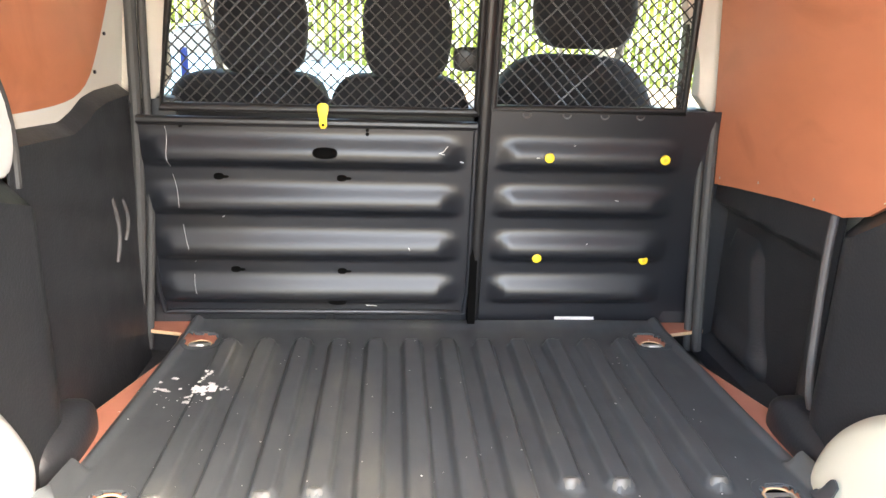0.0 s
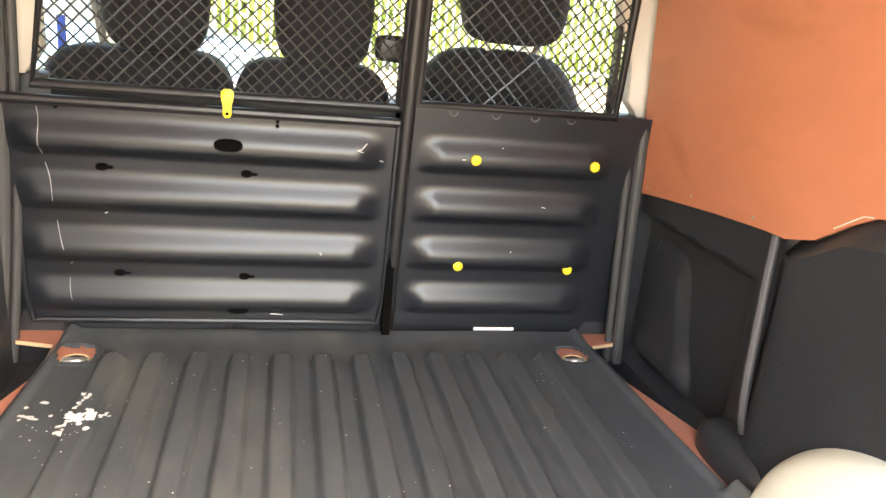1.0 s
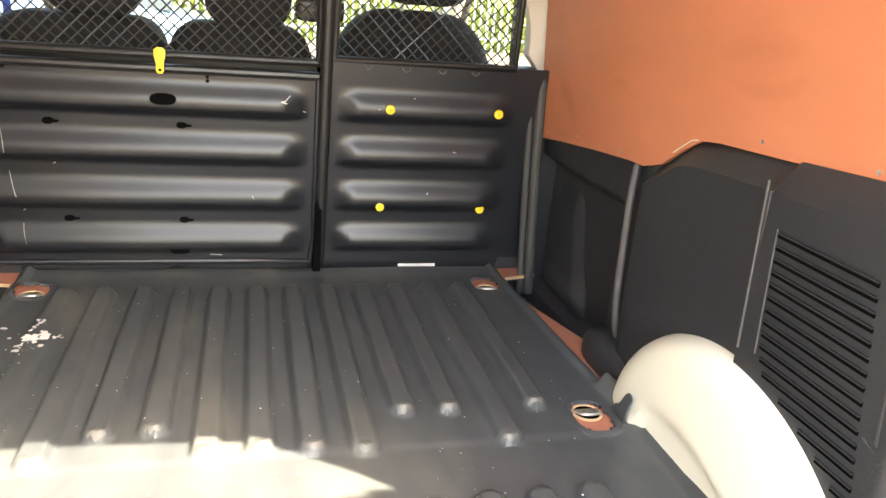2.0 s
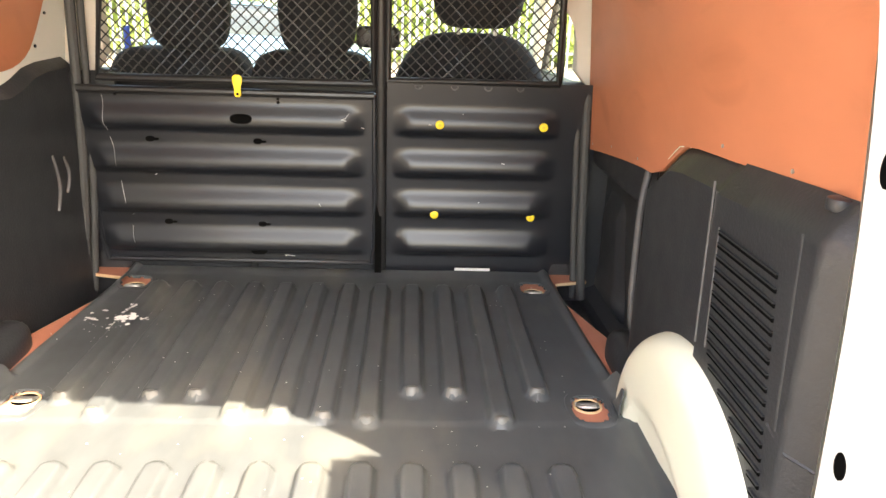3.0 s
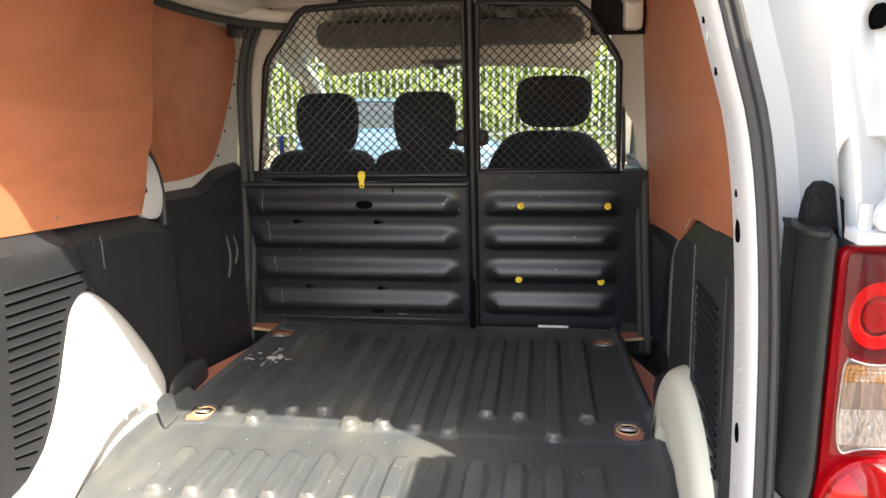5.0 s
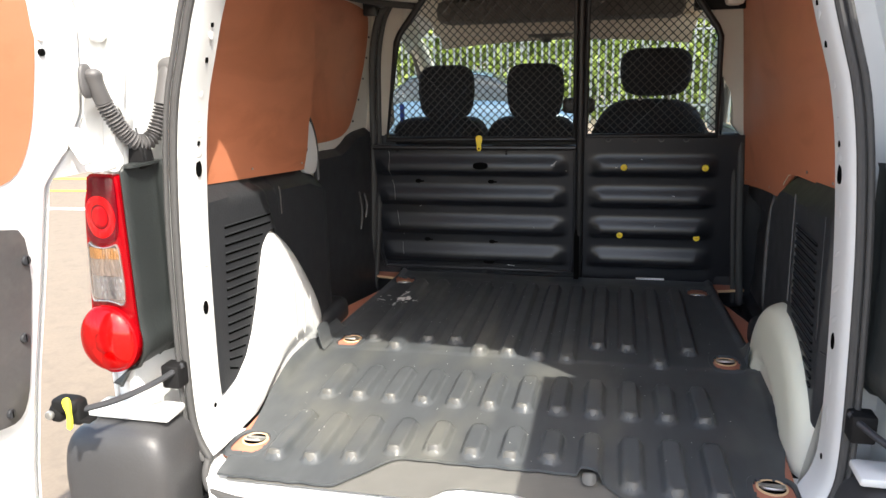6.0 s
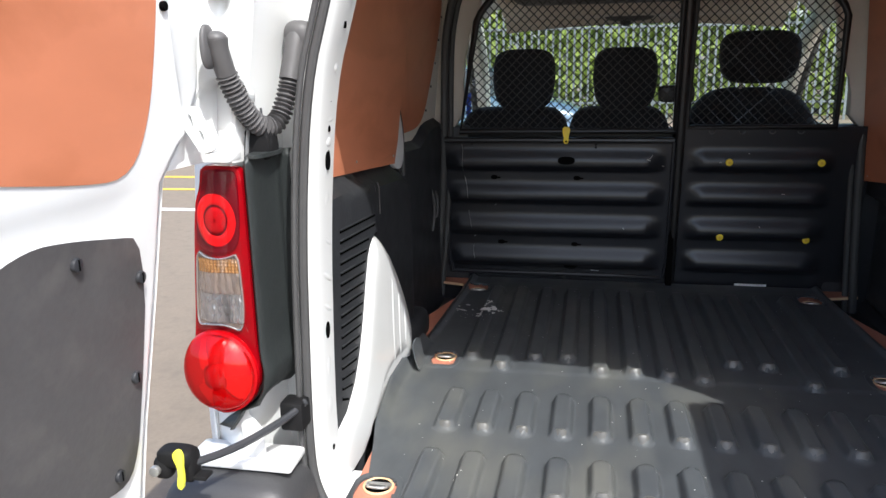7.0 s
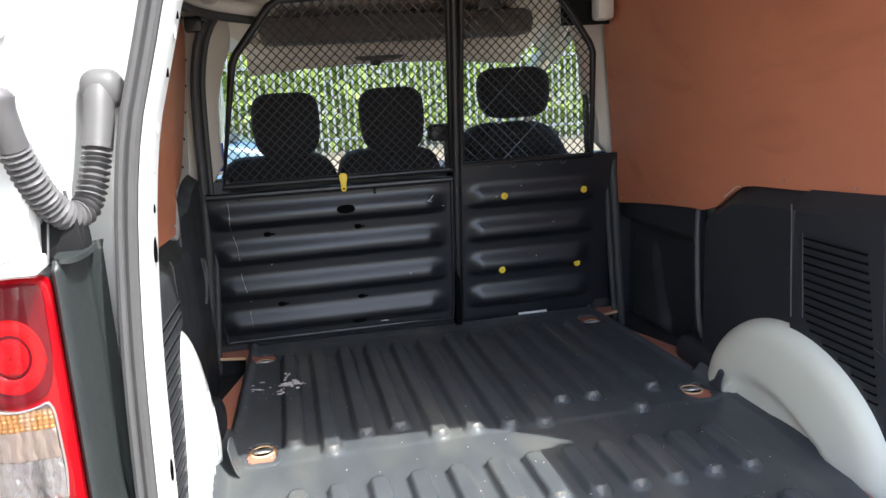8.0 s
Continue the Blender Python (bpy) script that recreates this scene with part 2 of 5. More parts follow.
def pillow(bm, mid, half, p=2.6, n=20, shape=None):
    """A rounded block (superellipsoid). shape(unit) may bend it."""
    def power(c):
        return math.copysign(abs(c) ** (2 / p), c)
    rows = []
    for j in range(1, n):
        lat = -math.pi / 2 + math.pi * j / n
        row = []
        for i in range(2 * n):
            lon = math.tau * i / (2 * n)
            u = Vector((power(math.cos(lat)) * power(math.cos(lon)), power(math.cos(lat)) * power(math.sin(lon)), power(math.sin(lat))))
            u = shape(u) if shape else u
            row.append(bm.verts.new(Vector(mid) + Vector((u.x * half[0], u.y * half[1], u.z * half[2]))))
        rows.append(row)
    for a, b in zip(rows, rows[1:]):
        for i in range(2 * n):
            bm.faces.new((a[i], a[(i + 1) % (2 * n)], b[(i + 1) % (2 * n)], b[i]))
    bm.faces.new(rows[0][::-1])
    bm.faces.new(rows[-1])
    return bm


def disc(bm, mid, axis, r, depth, sides=16, bevel=0.0, squash=1.0):
    """A short round plug whose axis is x, y or z."""
    m = {"x": Matrix.Rotation(math.pi / 2, 4, "Y"), "y": Matrix.Rotation(math.pi / 2, 4, "X"), "z": Matrix.Identity(4)}[axis]
    made = bmesh.ops.create_cone(bm, cap_ends=True, segments=sides, radius1=r, radius2=r, depth=depth)["verts"]
    if bevel:
        made = bmesh.ops.bevel(bm, geom=[e for e in {e for v in made for e in v.link_edges} if len(e.link_faces) == 2 and any(len(f.verts) > 4 for f in e.link_faces)],
                               offset=bevel, segments=2, profile=0.5, affect="EDGES")["verts"] + [v for v in made if v.is_valid]
    for v in set(made):
        c = m @ v.co
        v.co = Vector((c.x, c.y, c.z * squash if axis != "z" else c.z)) + Vector(mid)
    return bm


def steps(a, b, n):
    return [a + (b - a) * i / n for i in range(n + 1)]


def along(table, x):
    """Straight lines between the pairs of a table."""
    return float(np.interp(x, [a for a, _ in table], [b for _, b in table]))


def soft(x, a, b):
    t = min(max((x - a) / (b - a), 0.0), 1.0)
    return t * t * (3 - 2 * t)


# ---- ground and distance ----
bm = bmesh.new()
sheet(bm, (-300, -40, -12, -4, 4, 12, 40, 300), (-300, -40, -12, -4, 4, 12, 40, 300), lambda x, y: (x, y, GROUND))
single("ground", bm, ROAD, "sandy brown sunlit asphalt of a car park", "ground", kind="structure", smooth=0)


def road_line(x0, y0, x1, y1, w, mat, label):
    d = Vector((x1 - x0, y1 - y0, 0))
    n = Vector((-d.y, d.x, 0)).normalized() * w / 2
    bm = bmesh.new()
    a, b = Vector((x0, y0, GROUND + 0.004)), Vector((x1, y1, GROUND + 0.004))
    bm.faces.new([bm.verts.new(p) for p in (a - n, b - n, b + n, a + n)])
    single("road_marking", bm, mat, label, "road marking", kind="structure", smooth=0)


road_line(-9.0, 7.4, -2.4, 7.6, 0.12, LINE_Y, "worn yellow line painted on the asphalt")
road_line(-9.0, 6.4, -2.6, 6.75, 0.10, LINE_Y, "second worn yellow line painted on the asphalt")
road_line(-9.0, 5.4, -2.6, 5.55, 0.12, LINE_W, "white bay line painted on the asphalt")


def fence():
    y, z0, z1 = 16.0, GROUND, 1.85
    fen = thing("fence", (0, y, z0), "tall grey galvanised palisade fence beside the car park", "fence")
    me = None
    for i in range(170):
        x = -13 + i * 0.155
        if me is None:
            bm = bmesh.new()
            slab(bm, [(-0.024, 0), (0.024, 0), (0.024, z1 - z0 - 0.07), (0, z1 - z0), (-0.024, z1 - z0 - 0.07)], lambda u, v, w: (u, w, v), 0.012)
            me = bpy.data.meshes.new("pale")
            bmesh.ops.recalc_face_normals(bm, faces=bm.faces)
            bm.to_mesh(me)
            bm.free()
            me.materials.append(FENCE)
        ob = new("pale", me)
        ob.parent = fen
        ob.location = (x, 0, 0)
    for z in (0.35, 1.95):
        part("rail", box(bmesh.new(), -13.2, 13.4, y + 0.012, y + 0.06, z0 + z, z0 + z + 0.05, 0.006), FENCE, fen)


fence()


def hedge():
    rng = np.random.default_rng(4)
    n = 52000
    mid = np.stack([rng.uniform(-18, 18, n), 17.0 + np.abs(rng.normal(0, 1.5, n)), GROUND + 6.5 * rng.random(n) ** 0.9], 1)
    lump = np.sin(mid[:, 0] * 1.3) * 0.5 + np.sin(mid[:, 0] * 3.1 + 1) * 0.3
    mid[:, 2] *= 1 + 0.15 * lump
    a, b = rng.normal(size=(n, 3)), rng.normal(size=(n, 3))
    a /= np.linalg.norm(a, axis=1)[:, None]
    b -= a * (a * b).sum(1)[:, None]
    b /= np.linalg.norm(b, axis=1)[:, None]
    size = rng.uniform(0.10, 0.26, n)[:, None]
    verts = np.concatenate([mid - a * size, mid - b * size * 0.45, mid + a * size, mid + b * size * 0.45], 0)
    faces = np.stack([np.arange(n), np.arange(n) + n, np.arange(n) + 2 * n, np.arange(n) + 3 * n], 1)
    me = bpy.data.meshes.new("hedge")
    me.from_pydata(verts.tolist(), [], faces.tolist())
    me.materials.append(LEAF)
    ob = new("hedge", me)
    tagged(ob, "bright green overgrown hedge behind the palisade fence", "hedge", kind="stuff")


hedge()


def parked_car(x, y, turn, mat, label):
    """A small hatchback: body by its side outline, glass, wheels."""
    car = thing("parked_car", (x, y, GROUND), label, "car")
    m = Matrix.Translation((x, y, GROUND)) @ Matrix.Rotation(radians(turn), 4, "Z") @ Matrix.Diagonal((0.78, 1.0, 0.96, 1.0))

    def low(u):
        return along([(-1.95, 0.32), (1.95, 0.30)], u)

    def belt(u):
        return along([(-1.95, 0.85), (-1.6, 0.95), (0.6, 0.93), (0.9, 0.90), (1.7, 0.74), (1.95, 0.60)], u)

    def roof(u):
        return along([(-1.9, 0.95), (-1.45, 1.26), (-0.9, 1.35), (0.0, 1.33), (0.35, 1.25), (1.0, 0.95)], u)

    bm = bmesh.new()
    us = steps(-1.95, 1.95, 26)

    def skin(u, v):
        w = 0.82 * (1 - 0.10 * abs(u / 1.95) ** 4)
        a = v * math.pi
        p = Vector((u, -math.copysign(abs(math.cos(a)) ** 0.35, math.cos(a)) * w, low(u) + (belt(u) - low(u)) * math.sin(a) ** 0.45))
        return m @ p
    sheet(bm, us, steps(0, 1, 14), skin)
    part("body", bm, mat, car)
    bm = bmesh.new()
    us = steps(-1.88, 0.98, 18)

    def top(u, v):
        a = v * math.pi
        w = 0.74 - 0.14 * max(0.0, roof(u) - 0.95) / 0.5
        return m @ Vector((u, -math.copysign(abs(math.cos(a)) ** 0.5, math.cos(a)) * w, 0.85 + (roof(u) - 0.85) * math.sin(a) ** 0.4))
    sheet(bm, us, steps(0, 1, 12), top)
    part("cabin_glass", bm, CAR_GLASS, car, "dark window glass")
    bm = bmesh.new()
    sheet(bm, steps(-1.40, 0.25, 10), steps(0.28, 0.72, 8), lambda u, v: top(u, v) + Vector((0, 0, 0.012)))
    part("roof", thicken(bm, 0.006), mat, car)
    for u in (-1.25, 1.25):
        for s in (-1, 1):
            bm = bmesh.new()
            tube(bm, [m @ Vector((u + 0.24 * math.cos(k * math.tau / 24), s * 0.72, 0.31 + 0.24 * math.sin(k * math.tau / 24))) for k in range(24)], 0.075, 8, True)
            wheel = part("wheel", bm, TYRE, car)
            bm = bmesh.new()
            tube(bm, [m @ Vector((u, s * 0.66, 0.31)), m @ Vector((u, s * 0.78, 0.31))], 0.19, 20)
            part("rim", bm, STEEL, wheel, "silver wheel rim")


parked_car(-1.80, 10.6, 4, CAR_BLUE, "light blue hatchback parked in front of the fence")

# ---- van body ----
van = thing("van_body", (CX, 0.8, GROUND), "white panel van body with its load bay open", "van")

# the rear opening: half width by height
GATE = [(0.00, 0.655), (0.05, 0.682), (0.12, 0.692), (0.32, 0.688), (0.57, 0.678), (0.80, 0.654), (0.93, 0.614), (1.00, 0.594), (1.10, 0.552), (1.19, 0.475), (1.232, 0.35), (1.24, 0.0)]
HALF = rounded([Vector((w, z)) for z, w in GATE], 2)
LOOP = [Vector((-p.x, p.y)) for p in HALF] + [Vector((p.x, p.y)) for p in HALF[-2::-1]]


def ring(profile):
    """A strip swept round the rear opening, sides and head: profile of (outwards, y)."""
    bm = bmesh.new()
    n = len(LOOP)
    rows = []
    for i, p in enumerate(LOOP):
        d = (LOOP[min(i + 1, n - 1)] - LOOP[max(i - 1, 0)]).normalized()
        out = Vector((-d.y, d.x))
        rows.append([bm.verts.new((CX + p.x + out.x * o, y, p.y + out.y * o)) for o, y in profile])
    for a, b in zip(rows, rows[1:]):
        for k in range(len(profile) - 1):
            bm.faces.new((a[k], a[k + 1], b[k + 1], b[k]))
    return bm


jamb = part("door_jamb", ring([(-0.012, 0.045), (-0.018, 0.054), (-0.022, 0.072), (-0.0225, 0.105), (-0.0215, 0.148), (-0.010, 0.160), (0.03, 0.166), (0.07, 0.166)]), WHITE, van)
part("gutter", ring([(0.0, 0.045), (0.012, 0.050), (0.022, 0.10), (0.034, 0.130), (0.070, 0.130), (0.082, 0.09), (0.090, 0.0), (0.094, -0.012), (0.100, -0.016), (0.107, -0.013), (0.21, 0.068)]), WHITE, van)
seal_line = [Vector((CX + p.x + (-0.006 if p.x > 0 else 0.006), 0.040, p.y)) for p in LOOP]
foot = rounded([(CX + 0.655, 0.04, 0.0), (CX + 0.648, 0.005, -0.026), (CX + 0.605, -0.040, -0.040), (CX + 0.45, -0.056, -0.042), (CX - 0.45, -0.056, -0.042), (CX - 0.605, -0.040, -0.040), (CX - 0.648, 0.005, -0.026), (CX - 0.655, 0.04, 0.0)], 2)
bm = bmesh.new()
sheet(bm, [0.162, 0.168, 0.176, 0.188], [0.0, 0.2, 0.4, 0.6, 0.8, 1.0, 1.12], lambda y, z: (CX + along(GATE, z) - 0.016 + 0.03 * soft(y, 0.162, 0.188), y, z))
part("jamb_return", bm, CREAM, van)
part("rubber_seal", tube(bmesh.new(), seal_line + foot[1:-1], 0.0088, 10, True), SEAL, van, "black rubber door seal")
part("seal_lip", tube(bmesh.new(), [p + Vector((0.012 * (1 if p.x > CX else -1), -0.010, 0)) for p in seal_line], 0.0058, 8), SEAL, van, "black rubber door seal")


def side_skin(s):
    bm = bmesh.new()

    def place(y, z):
        bulge = along([(-0.5, 0.84), (0.0, 0.870), (0.33, 0.872), (0.45, 0.858), (0.55, 0.845), (0.65, 0.832), (0.75, 0.822), (1.0, 0.79), (1.18, 0.74), (1.28, 0.68)], z)
        taper = 0.05 * soft(y, 2.6, 4.0)
        return (CX + s * (bulge - taper), y, z)
    ys = [0.03, 0.2, 0.5, 0.9, 1.3, 1.70]
    sheet(bm, ys, [-0.5, -0.2, 0.0, 0.2, 0.33, 0.45, 0.55, 0.65, 0.75, 0.9, 1.0, 1.12, 1.28], place)
    part("side_panel", thicken(bm, 0.004), WHITE, van)


for s in (-1, 1):
    side_skin(s)

bm = bmesh.new()
sheet(bm, steps(-0.74, 0.74, 26), [-0.02, 0.1, 0.5, 1.0, 1.62, 1.95, 2.25], lambda x, y: (CX + x, y, 1.285 - 0.06 * (x / 0.66) ** 2 - 0.10 * soft(abs(x), 0.62, 0.76) - 0.22 * soft(y, 1.7, 2.4)))
part("roof_panel", thicken(bm, 0.006), CREAM, van)
for y in (0.30, 0.72, 1.14, 1.50):
    bm = bmesh.new()
    sheet(bm, steps(-0.62, 0.62, 20), steps(0, 1, 6), lambda x, v: (CX + x, y - 0.04 + 0.08 * v, 1.262 - 0.085 * (x / 0.66) ** 2 - 0.022 * math.sin(v * math.pi) ** 0.5))
    part("roof_bow", bm, CREAM, van)

# cant rails between the side panels and the roof
for s in (-1, 1):
    bm = bmesh.new()
    tube(bm, [(CX + s * 0.63, y, 1.155) for y in (0.2, 0.8, 1.58)], 0.035, 10)
    part("cant_rail", bm, CREAM, van)

# floor pan under the boards
part("floor_pan", box(bmesh.new(), CX - 0.86, CX + 0.86, 0.0, 1.66, -0.14, -0.09), TRIM, van)
bm = bmesh.new()
sheet(bm, steps(-0.665, 0.665, 30), [-0.058, -0.05, -0.044, -0.03, -0.02, 0.02, 0.06, 0.22], lambda x, y: (CX + x * (1 - 0.09 * (1 - soft(y, -0.06, 0.04))), y, along([(-0.058, -0.12), (-0.05, -0.060), (-0.044, -0.040), (-0.03, -0.026), (-0.02, -0.022), (0.02, -0.018), (0.06, -0.016), (0.22, -0.016)], y)))
part("sill", bm, WHITE, van, "white painted rear sill")
bm = bmesh.new()
sheet(bm, steps(-0.58, 0.58, 40), steps(0.0, 1.0, 6), lambda x, v: (CX + x, (-0.018 + 0.055 * (1 - soft(abs(x), 0.07, 0.13))) * (1 - v) + 0.21 * v, -0.0095))
part("sill_cover", bm, SILL, van, "dusty grey cover on the rear sill")
part("latch_striker", box(box(bmesh.new(), CX - 0.030, CX + 0.030, -0.022, -0.004, -0.024, -0.006, 0.003), CX - 0.042, CX + 0.042, -0.034, 0.008, -0.026, -0.017, 0.002), TRIM, van)

# wheel housings; TUCK: the height below which they draw back from the liner
TUCK = [(0.30, -0.02), (0.37, 0.0), (0.43, 0.036), (0.49, 0.064), (0.55, 0.084), (0.62, 0.095), (0.68, 0.093), (0.72, 0.075), (0.76, 0.03), (0.80, -0.02)]


def arch(s, y0, ahead, h, deep, flat, behind):
    """A bulging housing: y0 its middle, h its height; ahead, behind: its ends by height; deep: its inner face, flat: the wall it grows from."""
    bm = bmesh.new()

    def place(u, v):
        r = max(v, 1e-3)
        rim = -0.02 + (h + 0.02) * math.sin(u)
        y = y0 + (along(ahead if math.cos(u) > 0 else behind, rim) - y0) * r
        z = -0.02 + (rim + 0.02) * r
        hx = flat - (flat - deep) * (1 - r ** 14) ** 0.5 + 0.020 * soft(along(TUCK, y) - z, 0.0, 0.035)
        return (CX + s * hx, y, z)
    sheet(bm, steps(0, math.pi, 120), [0.0, 0.04, 0.08, 0.12, 0.16, 0.20, 0.25, 0.3, 0.35, 0.4, 0.45, 0.5, 0.55, 0.6, 0.64, 0.68, 0.72, 0.76, 0.79, 0.82, 0.86, 0.89, 0.91, 0.93, 0.945, 0.96, 0.97, 0.98, 0.988, 0.995, 1.0], place)
    return bm


def oval(a, h):
    return [(-0.02 + (h + 0.02) * math.sin(k / 40 * math.pi / 2), 0.555 + a * math.cos(k / 40 * math.pi / 2)) for k in range(41)]


def rounded_table(points):
    return [(p.x, p.y) for p in rounded([Vector(p) for p in points], 2)]


AHEAD = [(-0.02, 0.79), (0.02, 0.815), (0.05, 0.836), (0.075, 0.848), (0.10, 0.848), (0.123, 0.840), (0.189, 0.802), (0.283, 0.729), (0.358, 0.660), (0.405, 0.605), (0.44, 0.55), (0.455, 0.50)]
BEHIND = [(-0.02, 0.08), (0.085, 0.16), (0.10, 0.225), (0.14, 0.300), (0.195, 0.345), (0.27, 0.383), (0.345, 0.413), (0.41, 0.440), (0.44, 0.468), (0.455, 0.50)]
arch_left = part("wheel_housing", arch(-1, 0.50, rounded_table(AHEAD), 0.455, 0.668, 0.735, rounded_table(BEHIND)), WHITE, van)
part("wheel_housing", arch(1, 0.555, oval(0.350, 0.263), 0.263, 0.645, 0.735, oval(-0.355, 0.263)), ARCH_PAINT, van)
bm = bmesh.new()
for y in (0.60, 0.66, 0.72):
    pillow(bm, (CX - 0.6685, y, 0.19 - (y - 0.6) / 2), (0.0022, 0.011, 0.115 - (y - 0.6) / 2), 2.0, 12)
part("embossed_rib", bm, WHITE, arch_left)
for s in (-1, 1):
    bm = bmesh.new()
    sheet(bm, steps(0.2, 0.95, 6), (-0.02, 0.3, 0.62), lambda y, z: (CX + s * 0.78, y, z))
    part("inner_side", bm, CREAM, van)

# near-black discs painted as the shade of holes, and pressed dimples, along the jambs
for s in (-1, 1):
    for z, r, q in ((0.345, 0.011, 1.5), (0.668, 0.012, 1.6), (0.90, 0.006, 1.6), (0.722, 0.006, 1.0), (0.775, 0.006, 1.2), (0.10, 0.006, 1.0), (0.97, 0.006, 1.3), (1.03, 0.005, 1.0)):
        w = along(GATE, z) - 0.0220
        bm = disc(bmesh.new(), (CX + s * w, 0.112, z), "x", r, 0.004, 14, squash=q)
        part("bolt_hole", bm, SLOT, jamb)
    for z, turn, ry, rz in ((0.605, 0.0, 0.014, 0.020), (0.520, 0.5, 0.030, 0.006), (0.450, 0.5, 0.030, 0.006), (0.390, 0.5, 0.026, 0.006), (0.275, 0.0, 0.012, 0.022), (0.19, 0.0, 0.013, 0.020), (0.740, 0.0, 0.020, 0.008), (0.700, 0.0, 0.016, 0.010), (0.835, 0.0, 0.012, 0.016), (0.955, 0.0, 0.012, 0.018)):
        w = along(GATE, z) - 0.0215
        bm = pillow(bmesh.new(), (0, 0, 0), (0.0022, ry, rz), 2.0, 10)
        bm.transform(Matrix.Translation((CX + s * w, 0.114, z)) @ Matrix.Rotation(-turn, 4, "X"))
        part("pressed_dimple", bm, WHITE, jamb)

# rear corners, under the lamps
for s in (-1, 1):
    bm = bmesh.new()
    sheet(bm, [0.745, 0.755, 0.77, 0.785, 0.805], [0.10, 0.2, 0.23, 0.3, 0.5, 0.60, 0.672],
          lambda w, z: (CX + s * (w + 0.024 * (0.805 - w) / 0.06 * (1 - soft(z, 0.60, 0.69)) * soft(z, 0.2, 0.23)), -0.025 + 0.05 * soft(w, 0.785, 0.805), z))
    part("rear_quarter", thicken(bm, 0.004), WHITE, van)
    bm = bmesh.new()
    box(bm, CX + s * 0.790 - 0.100, CX + s * 0.790 + 0.100, -0.045, 0.03, 0.128, 0.146, 0.006)
    part("corner_shelf", bm, WHITE, van)
    part("check_plate", box(bmesh.new(), CX + s * 0.700 - 0.022, CX + s * 0.700 + 0.022, -0.004, 0.04, 0.190, 0.245, 0.006), BOOT, van, "black plate round the check rod")
    bm = bmesh.new()
    pillow(bm, (CX + s * 0.80, -0.02, -0.115), (0.135, 0.095, 0.24), 5.0, 16)
    part("bumper_corner", bm, BUMPER, van, "dark grey plastic bumper corner")
part("bumper", box(bmesh.new(), CX - 0.70, CX + 0.70, -0.11, 0.0, -0.34, -0.12, 0.02), BUMPER, van, "dark grey plastic bumper")
part("bumper_step", box(bmesh.new(), CX - 0.69, CX + 0.69, -0.10, 0.0, -0.14, -0.075, 0.012), BUMPER, van, "dark grey plastic bumper")

# ---- load floor ----
BOARD = [(0.75, 1.640), (0.75, 1.590), (0.648, 1.563), (0.642, 1.42), (0.722, 1.145), (0.72, 1.12), (0.685, 1.065), (0.682, 0.95), (0.655, 0.90), (0.655, 0.60), (0.640, 0.20), (0.636, 0.075), (0.34, 0.075), (0.30, 0.185)]
outline = [(CX + w, y) for w, y in BOARD] + [(CX - w, y) for w, y in BOARD[::-1]]
boards = single("floor", slab(bmesh.new(), outline, lambda u, v, w: (u, v, -0.004 - w), 0.010), PLY_FLOOR, "red-brown film-faced plywood floor board", "floor", kind="structure", smooth=0)
bm = bmesh.new()
for s in (-1, 1):
    for (a, b), (c, d) in list(zip(BOARD, BOARD[1:]))[1:6]:
        p, q = Vector((CX + s * (a + 0.0015), b, 0)), Vector((CX + s * (c + 0.0015), d, 0))
        bm.faces.new([bm.verts.new(v) for v in (p + Vector((0, 0, -0.0045)), q + Vector((0, 0, -0.0045)), q + Vector((0, 0, -0.0138)), p + Vector((0, 0, -0.0138)))])
part("cut_edge", bm, PLY_EDGE, boards, "pale sawn plywood edge", smooth=0)

MAT_HALF = [(-0.03, 0.600), (0.0, 0.606), (0.1, 0.616), (0.2, 0.624), (0.3, 0.645), (0.4, 0.668), (0.6, 0.685), (0.75, 0.685), (0.93, 0.668), (1.25, 0.652), (1.63, 0.635)]
EYES = [(-0.569, 1.503, 0.044, 0.052), (0.584, 1.498, 0.044, 0.052), (-0.567, 0.815, 0.043, 0.060), (0.600, 0.810, 0.043, 0.060), (-0.575, 0.128, 0.045, 0.056), (0.605, 0.128, 0.045, 0.056)]
RIBS = [0.049 + 0.0895 * k for k in range(-6, 6)]
ENDS = [0.827, 0.765, 0.832, 0.84, 0.765, 0.768, 0.757, 0.748, 0.862, 0.858, 0.748, 0.86]
BACKS = [0.073, 0.072, 0.092, 0.140, 0.160, 0.160, 0.158, 0.165, 0.10, 0.08, 0.07, 0.07]


def mat_height(x, y):
    h = 0.0
    for x0, end, back in zip(RIBS, ENDS, BACKS):
        d = abs(x - x0)
        if d < 0.04:
            for y0, y1 in ((end + 0.008, 1.455), (0.415, 0.578), (back + 0.010, 0.268)):
                past = max(y0 - y, y - y1, 0.0)
                if past < 0.04:
                    h = max(h, 0.0205 * (1 - soft(math.hypot(d, 1.15 * past), 0.0165, 0.0300)))
    edge = along(MAT_HALF, y) - abs(x - CX)
    if y > 0.93:
        h += 0.010 * soft(edge, 0.0, 0.012) * (1 - soft(edge, 0.016, 0.034)) * soft(y, 0.93, 1.0)
    else:
        h += 0.030 * (1 - soft(edge, 0.0, 0.035)) * soft(y, 0.3, 0.6)
    h += 0.006 * soft(y, 1.56, 1.62) - 0.003 * (1 - soft(y, 0.745, 0.757))
    h += 0.0015 * noise.noise(Vector((x * 5, y * 4, 0))) + 0.0006 * noise.noise(Vector((x * 17, y * 15, 3)))
    return 0.004 + h


